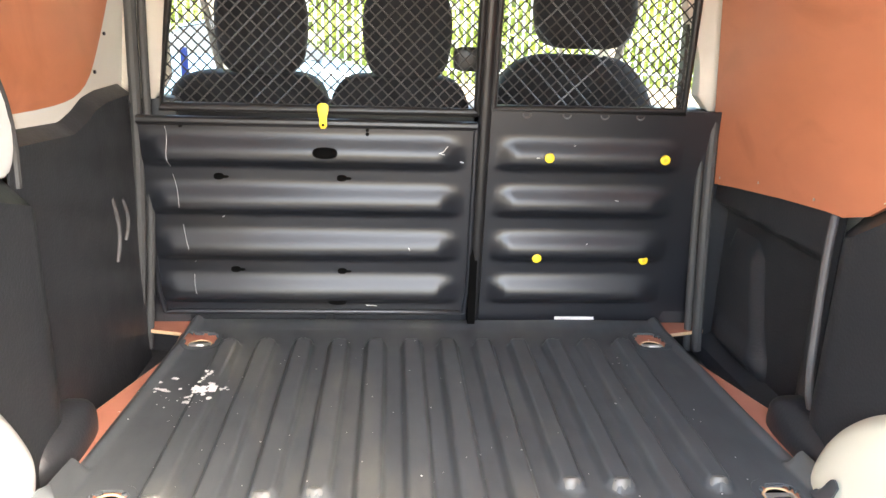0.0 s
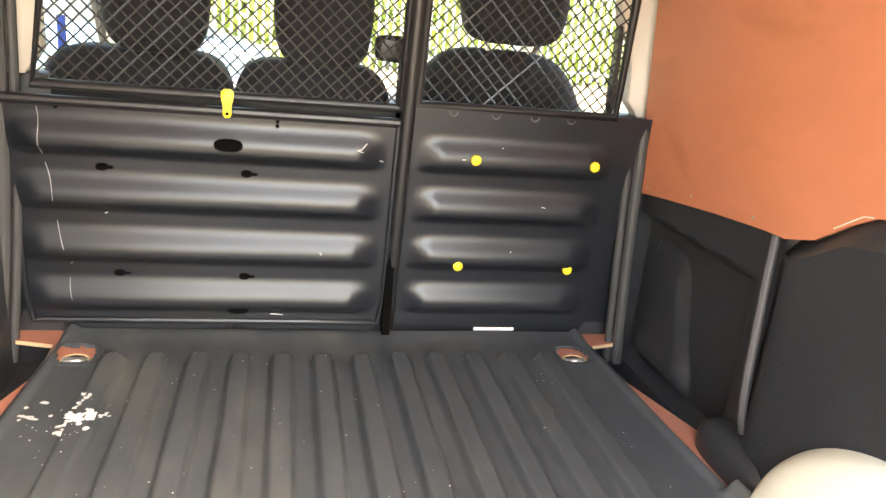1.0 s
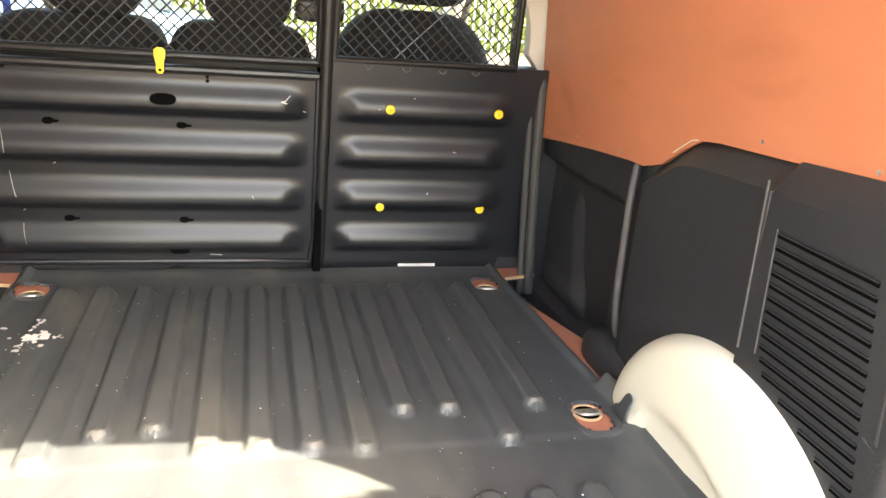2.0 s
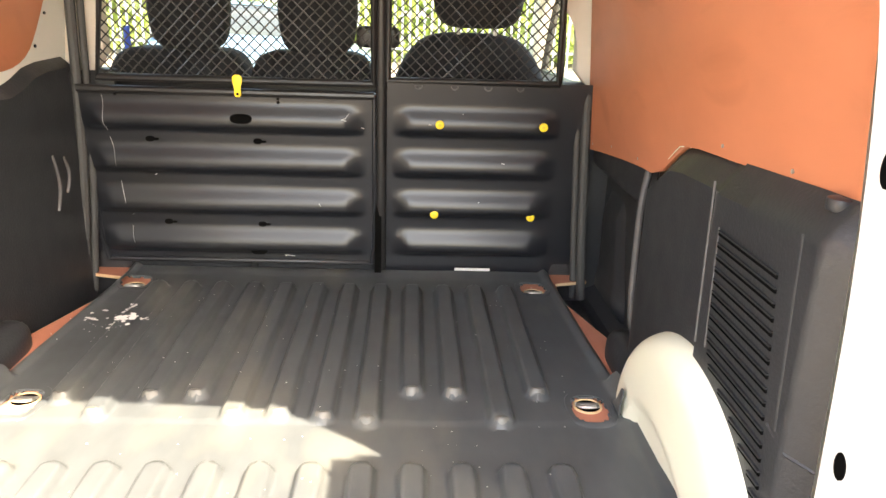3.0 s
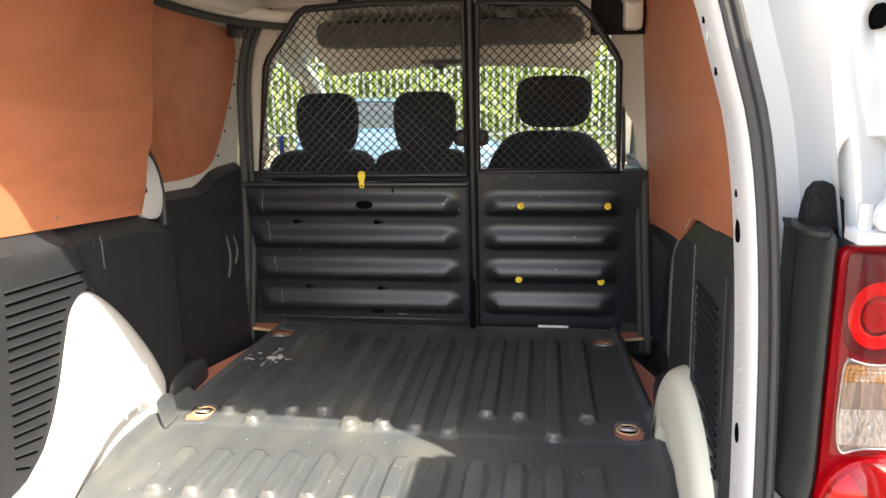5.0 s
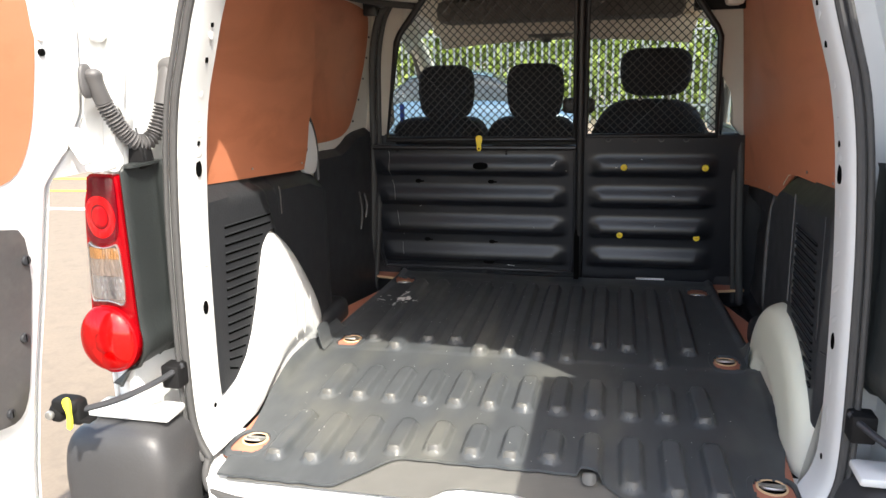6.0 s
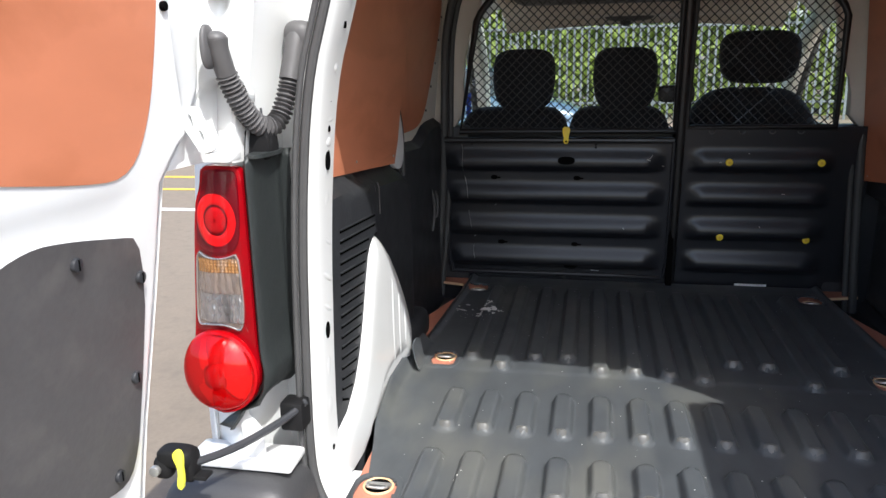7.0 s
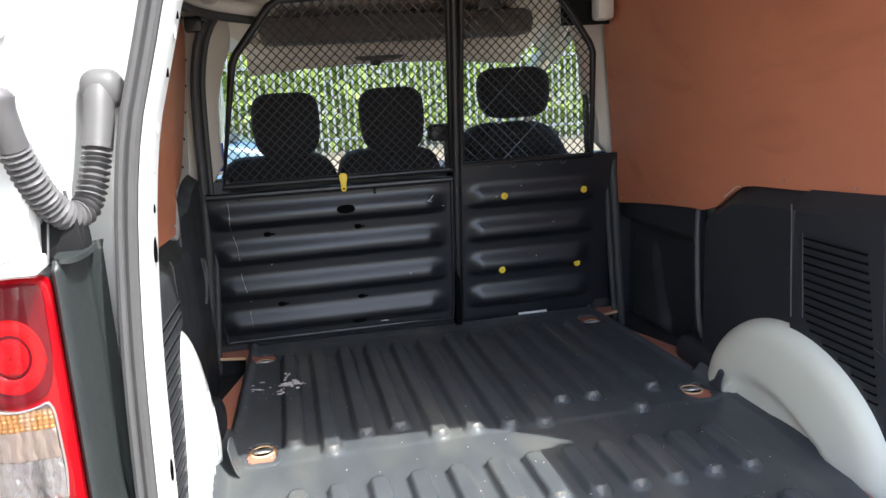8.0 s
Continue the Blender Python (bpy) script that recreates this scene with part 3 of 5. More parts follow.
def mat_rear(x):
    d = abs(x - CX) + 0.010 * noise.noise(Vector((x * 14, 0.5, 0)))
    return -0.015 + 0.140 * (1 - soft(d, 0.20, 0.34)) + 0.004 * noise.noise(Vector((x * 30, 0, 0)))


def eye_hole(x, y):
    for ex, ey, a, b in EYES:
        d = (abs((x - ex) / a) ** 3 + abs((y - ey) / b) ** 3) ** (1 / 3)
        if d < 1.6:
            return d, ex, ey
    return None


def mat_place(u, v):
    w = along(MAT_HALF, -0.015 + 1.639 * v)
    x = CX + u * w
    y = mat_rear(x) + (1.624 - mat_rear(x)) * v
    x = CX + u * along(MAT_HALF, y)
    hole = eye_hole(x, y)
    if hole and 0.84 < hole[0] < 1.16:
        x, y = hole[1] + (x - hole[1]) / hole[0], hole[2] + (y - hole[2]) / hole[0]
    return Vector((x, y, mat_height(x, y)))


def mat_skip(u, v):
    p = mat_place(u, v)
    hole = eye_hole(p.x, p.y)
    return hole is not None and hole[0] < 0.97


bm = bmesh.new()
sheet(bm, steps(-1, 1, 330), steps(0, 1, 180), mat_place, mat_skip)
skirt = bmesh.ops.extrude_edge_only(bm, edges=[e for e in bm.edges if e.is_boundary])
bmesh.ops.translate(bm, verts=[v for v in skirt["geom"] if isinstance(v, bmesh.types.BMVert)], vec=(0, 0, -0.006))
floor_mat = single("floor_mat", bm, MAT, "worn black ribbed rubber load liner on the floor board", "floor mat", smooth=60)

for ex, ey, a, b in EYES:
    bm = bmesh.new()

    def hem(k, d):
        c, n = math.cos(k), math.sin(k)
        r = d / (abs(c) ** 3 + abs(n) ** 3) ** (1 / 3)
        x, y = ex + a * r * c, ey + b * r * n
        return (x, y, mat_height(x, y) + (0.0012 if 0.9 < d < 1.25 else -0.004))
    sheet(bm, steps(0, math.tau, 48), [0.90, 0.905, 1.0, 1.15, 1.26], hem)
    part("cut_hem", bm, MAT, floor_mat)

for ex, ey, a, b in EYES:
    back = -0.022 if ey > 1 else 0.022
    eye = thing("lashing_ring", (ex, ey, 0), "steel lashing ring in a cut-out of the floor liner", "lashing ring", "lashing rings in the floor")
    # near-black disc painted as the shade down in the cut-out
    part("recess", disc(bmesh.new(), (ex, ey + back, -0.0035), "z", a * 0.60, 0.002, 20), SLOT, eye)
    part("rim", tube(bmesh.new(), [(ex + a * 0.66 * math.cos(k * math.tau / 24), ey + back + a * 0.66 * math.sin(k * math.tau / 24), -0.003) for k in range(24)], 0.003, 6, True), PLY_EDGE, eye, "pale sawn plywood rim")
    part("ring", tube(bmesh.new(), rounded([(ex - a * 0.5, ey + back + 0.004, -0.001), (ex - a * 0.45, ey + back - 0.02, 0.006), (ex + a * 0.45, ey + back - 0.02, 0.006), (ex + a * 0.5, ey + back + 0.004, -0.001)], 2), 0.0032, 8), STEEL, eye, "bare steel ring")
    part("crossbar", box(bmesh.new(), ex - a * 0.6, ex + a * 0.6, ey + back, ey + back + 0.010, -0.003, 0.001, 0.001), STEEL, eye)

# flakes of paint on the liner
rng = random.Random(5)
bm = bmesh.new()


def flake(x, y, r):
    n = rng.randint(5, 8)
    ring_ = [bm.verts.new((x + r * rng.uniform(0.4, 1.2) * math.cos(k * math.tau / n), y + r * rng.uniform(0.4, 1.2) * math.sin(k * math.tau / n), mat_height(x, y) + 0.003)) for k in range(n)]
    bm.faces.new(ring_)


for k in range(26):
    flake(-0.498 + rng.gauss(0, 0.020), 1.205 + rng.gauss(0, 0.026), rng.uniform(0.004, 0.012))
for x, y, dx, dy in ((-0.505, 1.225, 0.016, 0.055), (-0.530, 1.195, 0.055, 0.010), (-0.475, 1.200, 0.022, 0.040), (-0.600, 1.232, 0.030, -0.012), (-0.520, 1.170, 0.030, 0.016)):
    for k in range(9):
        flake(x + dx * k / 8 + rng.gauss(0, 0.001), y + dy * k / 8 + rng.gauss(0, 0.001), rng.uniform(0.004, 0.0065))
for k in range(7):
    flake(-0.590 + rng.gauss(0, 0.022), 1.240 + rng.gauss(0, 0.016), rng.uniform(0.004, 0.010))
for k in range(30):
    flake(-0.545 + rng.gauss(0, 0.06), 1.150 + rng.gauss(0, 0.04), rng.uniform(0.0008, 0.0024))
single("paint_flakes", bm, PLASTER, "white paint flakes scattered on the black liner", "paint flakes", kind="stuff", smooth=0)
bm = bmesh.new()
for k in range(150):
    flake(rng.uniform(-0.55, 0.58), rng.uniform(0.15, 1.5), rng.uniform(0.0008, 0.0026))
single("grit", bm, PLASTER, "pale specks of grit on the liner", "grit", kind="stuff", smooth=0)

# rear ends of the ribs: scuffs, and their sun glints put into the pale colour
for x0, end, back in zip(RIBS, ENDS, BACKS):
    for y, r in ((end + 0.004, 1.0), (0.411, 0.9), (back + 0.004, 0.9)):
        rx, ry, x1, y1 = 0.018 * r * rng.uniform(0.8, 1.1), 0.010 * rng.uniform(0.8, 1.2), x0 + rng.uniform(-0.003, 0.003), y - 0.009
        bm = bmesh.new()
        sheet(bm, steps(0, math.tau, 16), (0.0, 0.4, 0.75, 1.0), lambda a, q: (x1 + rx * q * math.cos(a), y1 + ry * q * math.sin(a), mat_height(x1 + rx * q * math.cos(a), y1 + ry * q * math.sin(a)) + 0.0012 - 0.0022 * q ** 4))
        part("worn_end", bm, WORN_GLINT, floor_mat, "scuffed rib end with a painted glint")

# torn lips of the liner at the wheel housings
bm = bmesh.new()
sheet(bm, steps(0, 1, 8), steps(0, 1, 8), lambda u, v: (CX + 0.640 + 0.004 * u - 0.016 * v + 0.014 * v * v, 0.775 + 0.06 * u - 0.015 * v, 0.004 + v * (0.080 - 0.045 * u) * (0.75 + 0.25 * math.sin(u * 5))))
part("torn_lip", thicken(bm, 0.003), MAT, floor_mat)
bm = bmesh.new()
sheet(bm, steps(0, 1, 10), steps(0, 1, 8), lambda u, v: (CX - 0.630 - 0.022 * v ** 0.7 + 0.004 * u * v, 0.708 + 0.078 * u + 0.006 * v, 0.006 + (0.070 + 0.008 * math.sin(u * 4)) * v ** 1.3))
part("torn_lip", thicken(bm, 0.003), MAT, floor_mat)


# ---- side trims ----
def wall_piece(name, s, ys, low, top, depth, mat, parent, label="", nz=18, skip=None):
    """A panel along a side: its lower and upper edges and its half width, by y (and z)."""
    bm = bmesh.new()
    sheet(bm, ys, steps(0, 1, nz), lambda y, v: (CX + s * depth(y, low(y) + (top(y) - low(y)) * v, v), y, low(y) + (top(y) - low(y)) * v), skip)
    return part(name, thicken(bm, 0.004), mat, parent, label)


def ledge(v, z_top, z):
    """How far a panel leans outwards near its upper edge."""
    return 0.040 * soft(z, z_top - 0.045, z_top)


# right: one long trim over the housing, and the footwell side beyond it
TOP_R = [(0.15, 0.606), (0.2, 0.603), (0.33, 0.597), (0.77, 0.567), (0.85, 0.552), (0.95, 0.488), (1.02, 0.466), (1.07, 0.462)]
trim_r = thing("side_trim", (CX + 0.69, 0.6, 0), "black grained plastic trim round the wheel housing, with louvres", "side trim", "side trims")


def depth_r(y, z, v):
    d = along([(0.15, 0.742), (0.195, 0.724), (0.245, 0.681), (0.252, 0.677), (0.33, 0.676), (0.560, 0.678), (0.575, 0.690), (0.96, 0.700), (0.99, 0.708), (1.015, 0.735), (1.07, 0.765)], y)
    return d + ledge(v, along(TOP_R, y), z)


wall_piece("panel", 1, [0.15, 0.17, 0.195, 0.22, 0.245, 0.252] + steps(0.26, 0.555, 18) + [0.560, 0.567, 0.575] + steps(0.60, 1.07, 20), lambda y: -0.05, lambda y: along(TOP_R, y), depth_r, TRIM, trim_r, nz=26)
part("seam", tube(bmesh.new(), [(CX + depth_r(0.567, z, 0) - 0.001, 0.567 - 0.05 * (0.54 - z), z) for z in steps(0.27, 0.535, 10)], 0.0035, 6), PANEL, trim_r)
part("cap", disc(bmesh.new(), (CX + 0.712, 0.285, 0.590), "z", 0.018, 0.016, 16, 0.003), TRIM, trim_r)


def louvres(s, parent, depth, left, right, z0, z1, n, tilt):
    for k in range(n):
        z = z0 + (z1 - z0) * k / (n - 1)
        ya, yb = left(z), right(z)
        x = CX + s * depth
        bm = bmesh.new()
        # near-black strip laid on the panel as the shade of a slot
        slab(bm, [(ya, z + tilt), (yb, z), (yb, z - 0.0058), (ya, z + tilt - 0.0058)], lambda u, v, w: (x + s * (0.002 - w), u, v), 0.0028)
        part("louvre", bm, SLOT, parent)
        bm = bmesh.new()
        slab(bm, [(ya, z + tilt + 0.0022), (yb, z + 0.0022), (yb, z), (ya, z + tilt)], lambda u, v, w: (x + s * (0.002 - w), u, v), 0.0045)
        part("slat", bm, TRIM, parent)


louvres(1, trim_r, 0.6745, lambda z: along([(0.1, 0.262), (0.287, 0.299), (0.41, 0.319), (0.48, 0.331)], z), lambda z: along([(0.15, 0.285), (0.2, 0.318), (0.25, 0.425), (0.263, 0.48), (0.30, 0.505), (0.5, 0.525)], z), 0.482, 0.178, 17, 0.0)

well_r = thing("footwell_side", (CX + 0.76, 1.33, -0.09), "black moulded plastic lining beside the footwell", "side trim", "side trims")


def depth_w(y, z, v):
    border = max(soft(z, 0.325, 0.365), 1 - soft(y, 1.105, 1.145), 1 - soft(z, -0.06, -0.03))
    return 0.802 - 0.050 * border


TOP_W = [(1.05, 0.462), (1.25, 0.45), (1.46, 0.425), (1.65, 0.41)]
wall_piece("lining", 1, steps(1.05, 1.65, 58), lambda y: -0.09, lambda y: along(TOP_W, y) + 0.015, depth_w, TRIM, well_r, nz=44)


def pad_rear(z):
    return along([(-0.03, 1.30), (0.03, 1.312), (0.10, 1.35), (0.25, 1.395), (0.31, 1.43)], z)


bm = bmesh.new()
sheet(bm, steps(0, 1, 24), steps(-0.03, 0.31, 24), lambda u, z: (CX + 0.800 - 0.022 * soft(u, 0.0, 0.25) * (1 - soft(u, 0.93, 1.0)) * (1 - soft(z, 0.22, 0.31)) * soft(z, -0.03, 0.0) - 0.010 * (1 - soft(z, 0.02, 0.07)) * soft(u, 0.05, 0.13) * (1 - soft(u, 0.93, 1.0)), pad_rear(z) + (1.585 - pad_rear(z)) * u, z))
part("raised_pad", bm, TRIM, well_r)
part("front_bead", tube(bmesh.new(), rounded([(CX + 0.730, 1.055, 0.458), (CX + 0.714, 1.034, 0.40), (CX + 0.711, 1.022, 0.25), (CX + 0.713, 1.014, 0.12), (CX + 0.738, 1.02, 0.05)], 2), 0.0085, 10), PANEL, trim_r)
part("lower_seam", tube(bmesh.new(), [(CX + 0.677, 0.293, 0.287), (CX + 0.682, 0.245, 0.270), (CX + 0.712, 0.21, 0.262)], 0.003, 6), TRIM, trim_r)
# two thin paler lines, painted as the highlights along the trim's grooves
part("joint", tube(bmesh.new(), [(CX + 0.6765, 0.556 + 0.056 * (z - 0.282), z) for z in steps(0.282, 0.550, 6)], 0.0021, 6), PANEL, trim_r, "highlight painted along a panel joint")
part("louvre_frame", tube(bmesh.new(), [(CX + 0.6755, 0.514 + 0.07 * (z - 0.292), z) for z in steps(0.292, 0.488, 6)], 0.0017, 6), PANEL, trim_r)
part("block_edge", tube(bmesh.new(), [(CX + 0.678, 0.272 + 0.08 * (z - 0.29), z) for z in steps(0.29, 0.55, 6)], 0.0035, 6), TRIM, trim_r)

# left
TOP_L = [(0.12, 0.618), (0.2, 0.612), (0.28, 0.606), (0.86, 0.558), (0.98, 0.520), (1.05, 0.475)]
LOW_L = [(0.12, 0.088), (0.20, 0.096), (0.251, 0.106), (0.313, 0.145), (0.354, 0.196), (0.392, 0.265), (0.422, 0.339), (0.451, 0.400), (0.466, 0.417), (0.493, 0.434), (0.52, 0.440), (0.552, 0.435), (0.60, 0.40), (0.615, -0.05), (1.07, -0.05)]
part("exposed_edge", tube(bmesh.new(), [(CX + 0.716, y, along(TOP_R, y) + 0.0012) for y in steps(0.83, 0.905, 12)], 0.0011, 6), ARCH_PAINT, van)
trim_l = thing("side_trim", (CX - 0.69, 0.6, 0), "sunlit black grained plastic trim with louvres behind the wheel housing", "side trim", "side trims")


def depth_l(y, z, v):
    edge = 0.505 + 0.42 * (0.545 - max(z, 0.40))
    d = along([(0.148, 0.712), (0.158, 0.698), (0.168, 0.688), (0.184, 0.684), (edge - 0.018, 0.683), (edge + 0.004, 0.688), (edge + 0.022, 0.704), (0.66, 0.705), (0.98, 0.707), (1.02, 0.717), (1.05, 0.765)], y)
    return d + ledge(v, along(TOP_L, y), z)


wall_piece("panel", -1, [0.148, 0.154, 0.158, 0.163, 0.168] + steps(0.176, 0.6, 34) + [0.607, 0.615] + steps(0.63, 1.05, 18), lambda y: along(LOW_L, y), lambda y: along(TOP_L, y), depth_l, TRIM, trim_l, nz=26)
louvres(-1, trim_l, 0.6830, lambda z: along([(0.13, 0.226), (0.3, 0.244), (0.5, 0.266)], z), lambda z: along([(0.13, 0.262), (0.148, 0.286), (0.189, 0.326), (0.253, 0.365), (0.312, 0.394), (0.369, 0.413), (0.407, 0.431), (0.43, 0.447), (0.448, 0.470), (0.462, 0.514), (0.49, 0.518)], z), 0.485, 0.132, 17, 0.016)
part("seam", tube(bmesh.new(), [(CX - depth_l(0.635, z, 0) + 0.001, 0.635, z) for z in steps(0.46, 0.54, 6)], 0.002, 6), PANEL, trim_l)

# foot of the pillar, both sides
for s in (-1, 1):
    bm = bmesh.new()
    pillow(bm, (CX + s * 0.735, 1.00, 0.010), (0.058, 0.125, 0.060), 3.0, 16)
    part("pillar_foot", bm, TRIM, trim_r if s > 0 else trim_l)

# ---- left side door, seen from inside ----
side_door = thing("side_door", (CX - 0.78, 1.3, -0.08), "closed white sliding side door with plywood and black lower lining", "door")
TOP_D = [(0.98, 0.592), (1.06, 0.588), (1.26, 0.576), (1.32, 0.590), (1.38, 0.612), (1.45, 0.622), (1.60, 0.625)]


def depth_d(y, z, v):
    return 0.745 + 0.035 * soft(z, along(TOP_D, y) - 0.03, along(TOP_D, y)) - 0.006 * soft(z, 0.1, 0.5)


wall_piece("lower_lining", -1, steps(0.98, 1.60, 34), lambda y: -0.09, lambda y: along(TOP_D, y), depth_d, TRIM, side_door, nz=26)


def lean(z):
    return 0.772 - 0.10 * max(0.0, z - 0.6)


bm = bmesh.new()
sheet(bm, steps(0.85, 1.65, 12), steps(0.50, 1.18, 12), lambda y, z: (CX - lean(z), y, z))
part("door_frame", thicken(bm, 0.004), CREAM, side_door)
panel = rounded([(0.80, 0.628), (1.24, 0.605), (1.40, 0.622), (1.475, 0.71), (1.575, 0.90), (1.60, 1.03), (1.56, 1.08), (1.30, 1.105), (0.80, 1.12)], 2, True)
part("plywood_lining", slab(bmesh.new(), [(p.x, p.y) for p in panel], lambda u, v, w: (CX - lean(v) + 0.006 - w, u, v), 0.008), PLY, side_door, "red-brown plywood panel", smooth=0)
for y, z in ((1.455, 0.66), (1.51, 0.74), (1.555, 0.82), (1.585, 0.90), (1.605, 0.98), (1.52, 1.10), (1.40, 1.12)):
    part("screw", disc(bmesh.new(), (CX - lean(z) + 0.006, y, z), "x", 0.004, 0.004, 8), TRIM, side_door)
for y, z0, z1 in ((1.418, 0.235, 0.385), (1.480, 0.27, 0.37)):
    bm = bmesh.new()
    tube(bm, [(CX - 0.7375 + 0.006 * math.sin(k / 10 * math.pi), y + 0.012 * math.sin(k / 10 * math.pi), z0 + (z1 - z0) * k / 10) for k in range(11)], 0.005, 8)
    part("grip_rib", bm, PANEL, side_door)
# white bracket at the rear of the door
bm = bmesh.new()
shape = rounded([(0.83, 0.56), (0.975, 0.515), (1.0, 0.60), (0.975, 0.67), (0.93, 0.725), (0.83, 0.75)], 2, True)
slab(bm, [(p.x, p.y) for p in shape], lambda u, v, w: (CX - 0.728 - w, u, v), 0.012, 0.003)
bracket = part("door_bracket", bm, WHITE, van, "white painted bracket with a bolt hole")
part("bolt_hole", disc(bmesh.new(), (CX - 0.727, 0.900, 0.616), "x", 0.008, 0.004, 14), SLOT, bracket)
bm = bmesh.new()
tube(bm, rounded([(CX - 0.735, 1.005, 0.50), (CX - 0.735, 1.01, 0.60), (CX - 0.735, 0.985, 0.68), (CX - 0.735, 0.93, 0.74), (CX - 0.735, 0.85, 0.77)], 2), 0.007, 8)
part("edge_seal", bm, SEAL, van, "black rubber edging")


# ---- plywood side panels ----
def lean_p(z):
    return 0.722 - 0.085 * max(0.0, z - 0.55)


def ply_panel(name, s, shape, label):
    ob = thing(name, (CX + s * 0.72, sum(p[0] for p in shape) / len(shape), 0.55), label, "wall panel", "plywood wall panels")
    bm = bmesh.new()
    slab(bm, shape, lambda u, v, w: (CX + s * (lean_p(v) + w), u, v), 0.008)
    bmesh.ops.triangulate(bm, faces=[f for f in bm.faces if len(f.verts) > 4])
    part("board", bm, PLY, ob, smooth=0)
    return ob


right_ply = ply_panel("plywood_panel", 1, [(1.605, 0.405), (1.46, 0.424), (1.25, 0.447), (1.08, 0.462), (1.02, 0.464), (0.95, 0.484), (0.88, 0.53), (0.83, 0.556), (0.77, 0.564), (0.60, 0.574), (0.33, 0.594), (0.18, 0.602), (0.18, 1.17), (1.605, 1.17)],
                      "red-brown film-faced plywood panel screwed along the load bay wall")
left_ply = ply_panel("plywood_panel", -1, [(0.165, 0.614), (0.28, 0.604), (0.55, 0.582), (0.86, 0.556), (0.885, 0.62), (0.895, 0.70), (0.925, 0.76), (0.935, 1.0), (0.95, 1.17), (0.165, 1.17)],
                     "red-brown plywood panel with a patch of sun behind the side door")
for s, ob, spots in ((1, right_ply, ((0.66, 0.59), (1.12, 0.475), (1.35, 0.46), (1.55, 0.43), (0.42, 0.60))), (-1, left_ply, ((0.84, 0.58), (0.25, 0.63), (0.50, 0.61)))):
    for y, z in spots:
        part("screw", disc(bmesh.new(), (CX + s * lean_p(z), y, z), "x", 0.0035, 0.004, 8), STEEL, ob)
for s in (-1, 1):
    bm = bmesh.new()
    sheet(bm, steps(0.15, 1.65, 6), steps(0.40, 1.24, 6), lambda y, z: (CX + s * (0.80 - 0.12 * max(0.0, z - 0.6)), y, z))
    part("inner_skin", bm, CREAM, van)

# ---- bulkhead ----
bulk = thing("bulkhead", (0.0, 1.61, 0.0), "black steel bulkhead with pressed ridges and a mesh upper half", "bulkhead")
RIDGE = (0.466, 0.341, 0.216, 0.091)


def wall_y(z):
    return 1.648 - 0.13 * z


def ridge(z):
    h = 0.0
    for c in RIDGE:
        h = max(h, (1 - soft(z, c - 0.004, c + 0.060)) * soft(z, c - 0.038, c - 0.012))
    return h


def pressing(x0, x1, z0, z1, xa, xb, proud, deep):
    bm = bmesh.new()

    def place(x, z):
        taper = 0.02 * abs(ridge(z) - 0.5)
        ends = soft(x, xa - 0.01, xa + 0.05 + taper) * (1 - soft(x, xb - 0.06 - taper, xb + 0.01))
        lip = 0.004 * noise.noise(Vector((x * 3, z * 4, 1)))
        return (x, wall_y(z) - proud - deep * ridge(z) * ends + lip, z)
    xs = sorted(set(steps(x0, x1, 40) + steps(xa - 0.02, xa + 0.08, 12) + steps(xb - 0.09, xb + 0.02, 12)))
    sheet(bm, [x for x in xs if x0 <= x <= x1], steps(z0, z1, 110), place)
    return thicken(bm, -0.003)


part("hatch_panel", pressing(-0.700, 0.112, 0.022, 0.552, -0.700, 0.085, 0.014, 0.023), BULK, bulk, smooth=60)
fixed_panel = part("fixed_panel", pressing(0.134, 0.752, 0.0, 0.592, 0.165, 0.64, 0.004, 0.023), BULK, bulk, smooth=60)
part("backing_panel", box(bmesh.new(), -0.745, 0.134, 1.650, 1.657, -0.02, 0.56), BULK, bulk)
part("left_flange", slab(bmesh.new(), [(-0.755, -0.02), (-0.70, -0.02), (-0.70, 0.56), (-0.725, 0.60), (-0.755, 0.60)], lambda u, v, w: (u, wall_y(v) - 0.002 + w, v), 0.006), BULK, bulk)
# rolled rim of the hatch
rim = rounded([(-0.700, 0.30), (-0.700, 0.030), (-0.66, 0.030), (0.08, 0.030), (0.112, 0.030), (0.112, 0.30), (0.112, 0.552)], 1)
part("hatch_rim", tube(bmesh.new(), [(p.x, wall_y(p.y) - 0.015, p.y) for p in [Vector((a.x, a.y)) for a in rim]], 0.0075, 10), BULK, bulk)
part("top_rail", tube(bmesh.new(), [(-0.70, wall_y(0.545) - 0.016, 0.545), (0.112, wall_y(0.545) - 0.016, 0.545)], 0.011, 10), TUBE, bulk)
# solid near-black strip painted as the shade between the two panels
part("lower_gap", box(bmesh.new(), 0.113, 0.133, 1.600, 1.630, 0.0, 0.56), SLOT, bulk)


def frame_line(points, r, name, parent):
    pts = [(x, wall_y(z) - 0.012, z) for x, z in points]
    return part(name, tube(bmesh.new(), pts, r, 12, True), TUBE, parent)


LEFT_FRAME = [(-0.640, 0.578), (0.110, 0.578), (0.112, 1.145), (-0.200, 1.150), (-0.415, 1.138), (-0.445, 1.120), (-0.556, 0.985), (-0.572, 0.955)]
RIGHT_FRAME = [(0.150, 0.592), (0.624, 0.592), (0.612, 0.945), (0.598, 0.975), (0.505, 1.105), (0.475, 1.130), (0.200, 1.140), (0.152, 1.138)]
frame_line(LEFT_FRAME, 0.0125, "mesh_frame", bulk)
frame_line(RIGHT_FRAME, 0.0115, "mesh_frame", bulk)
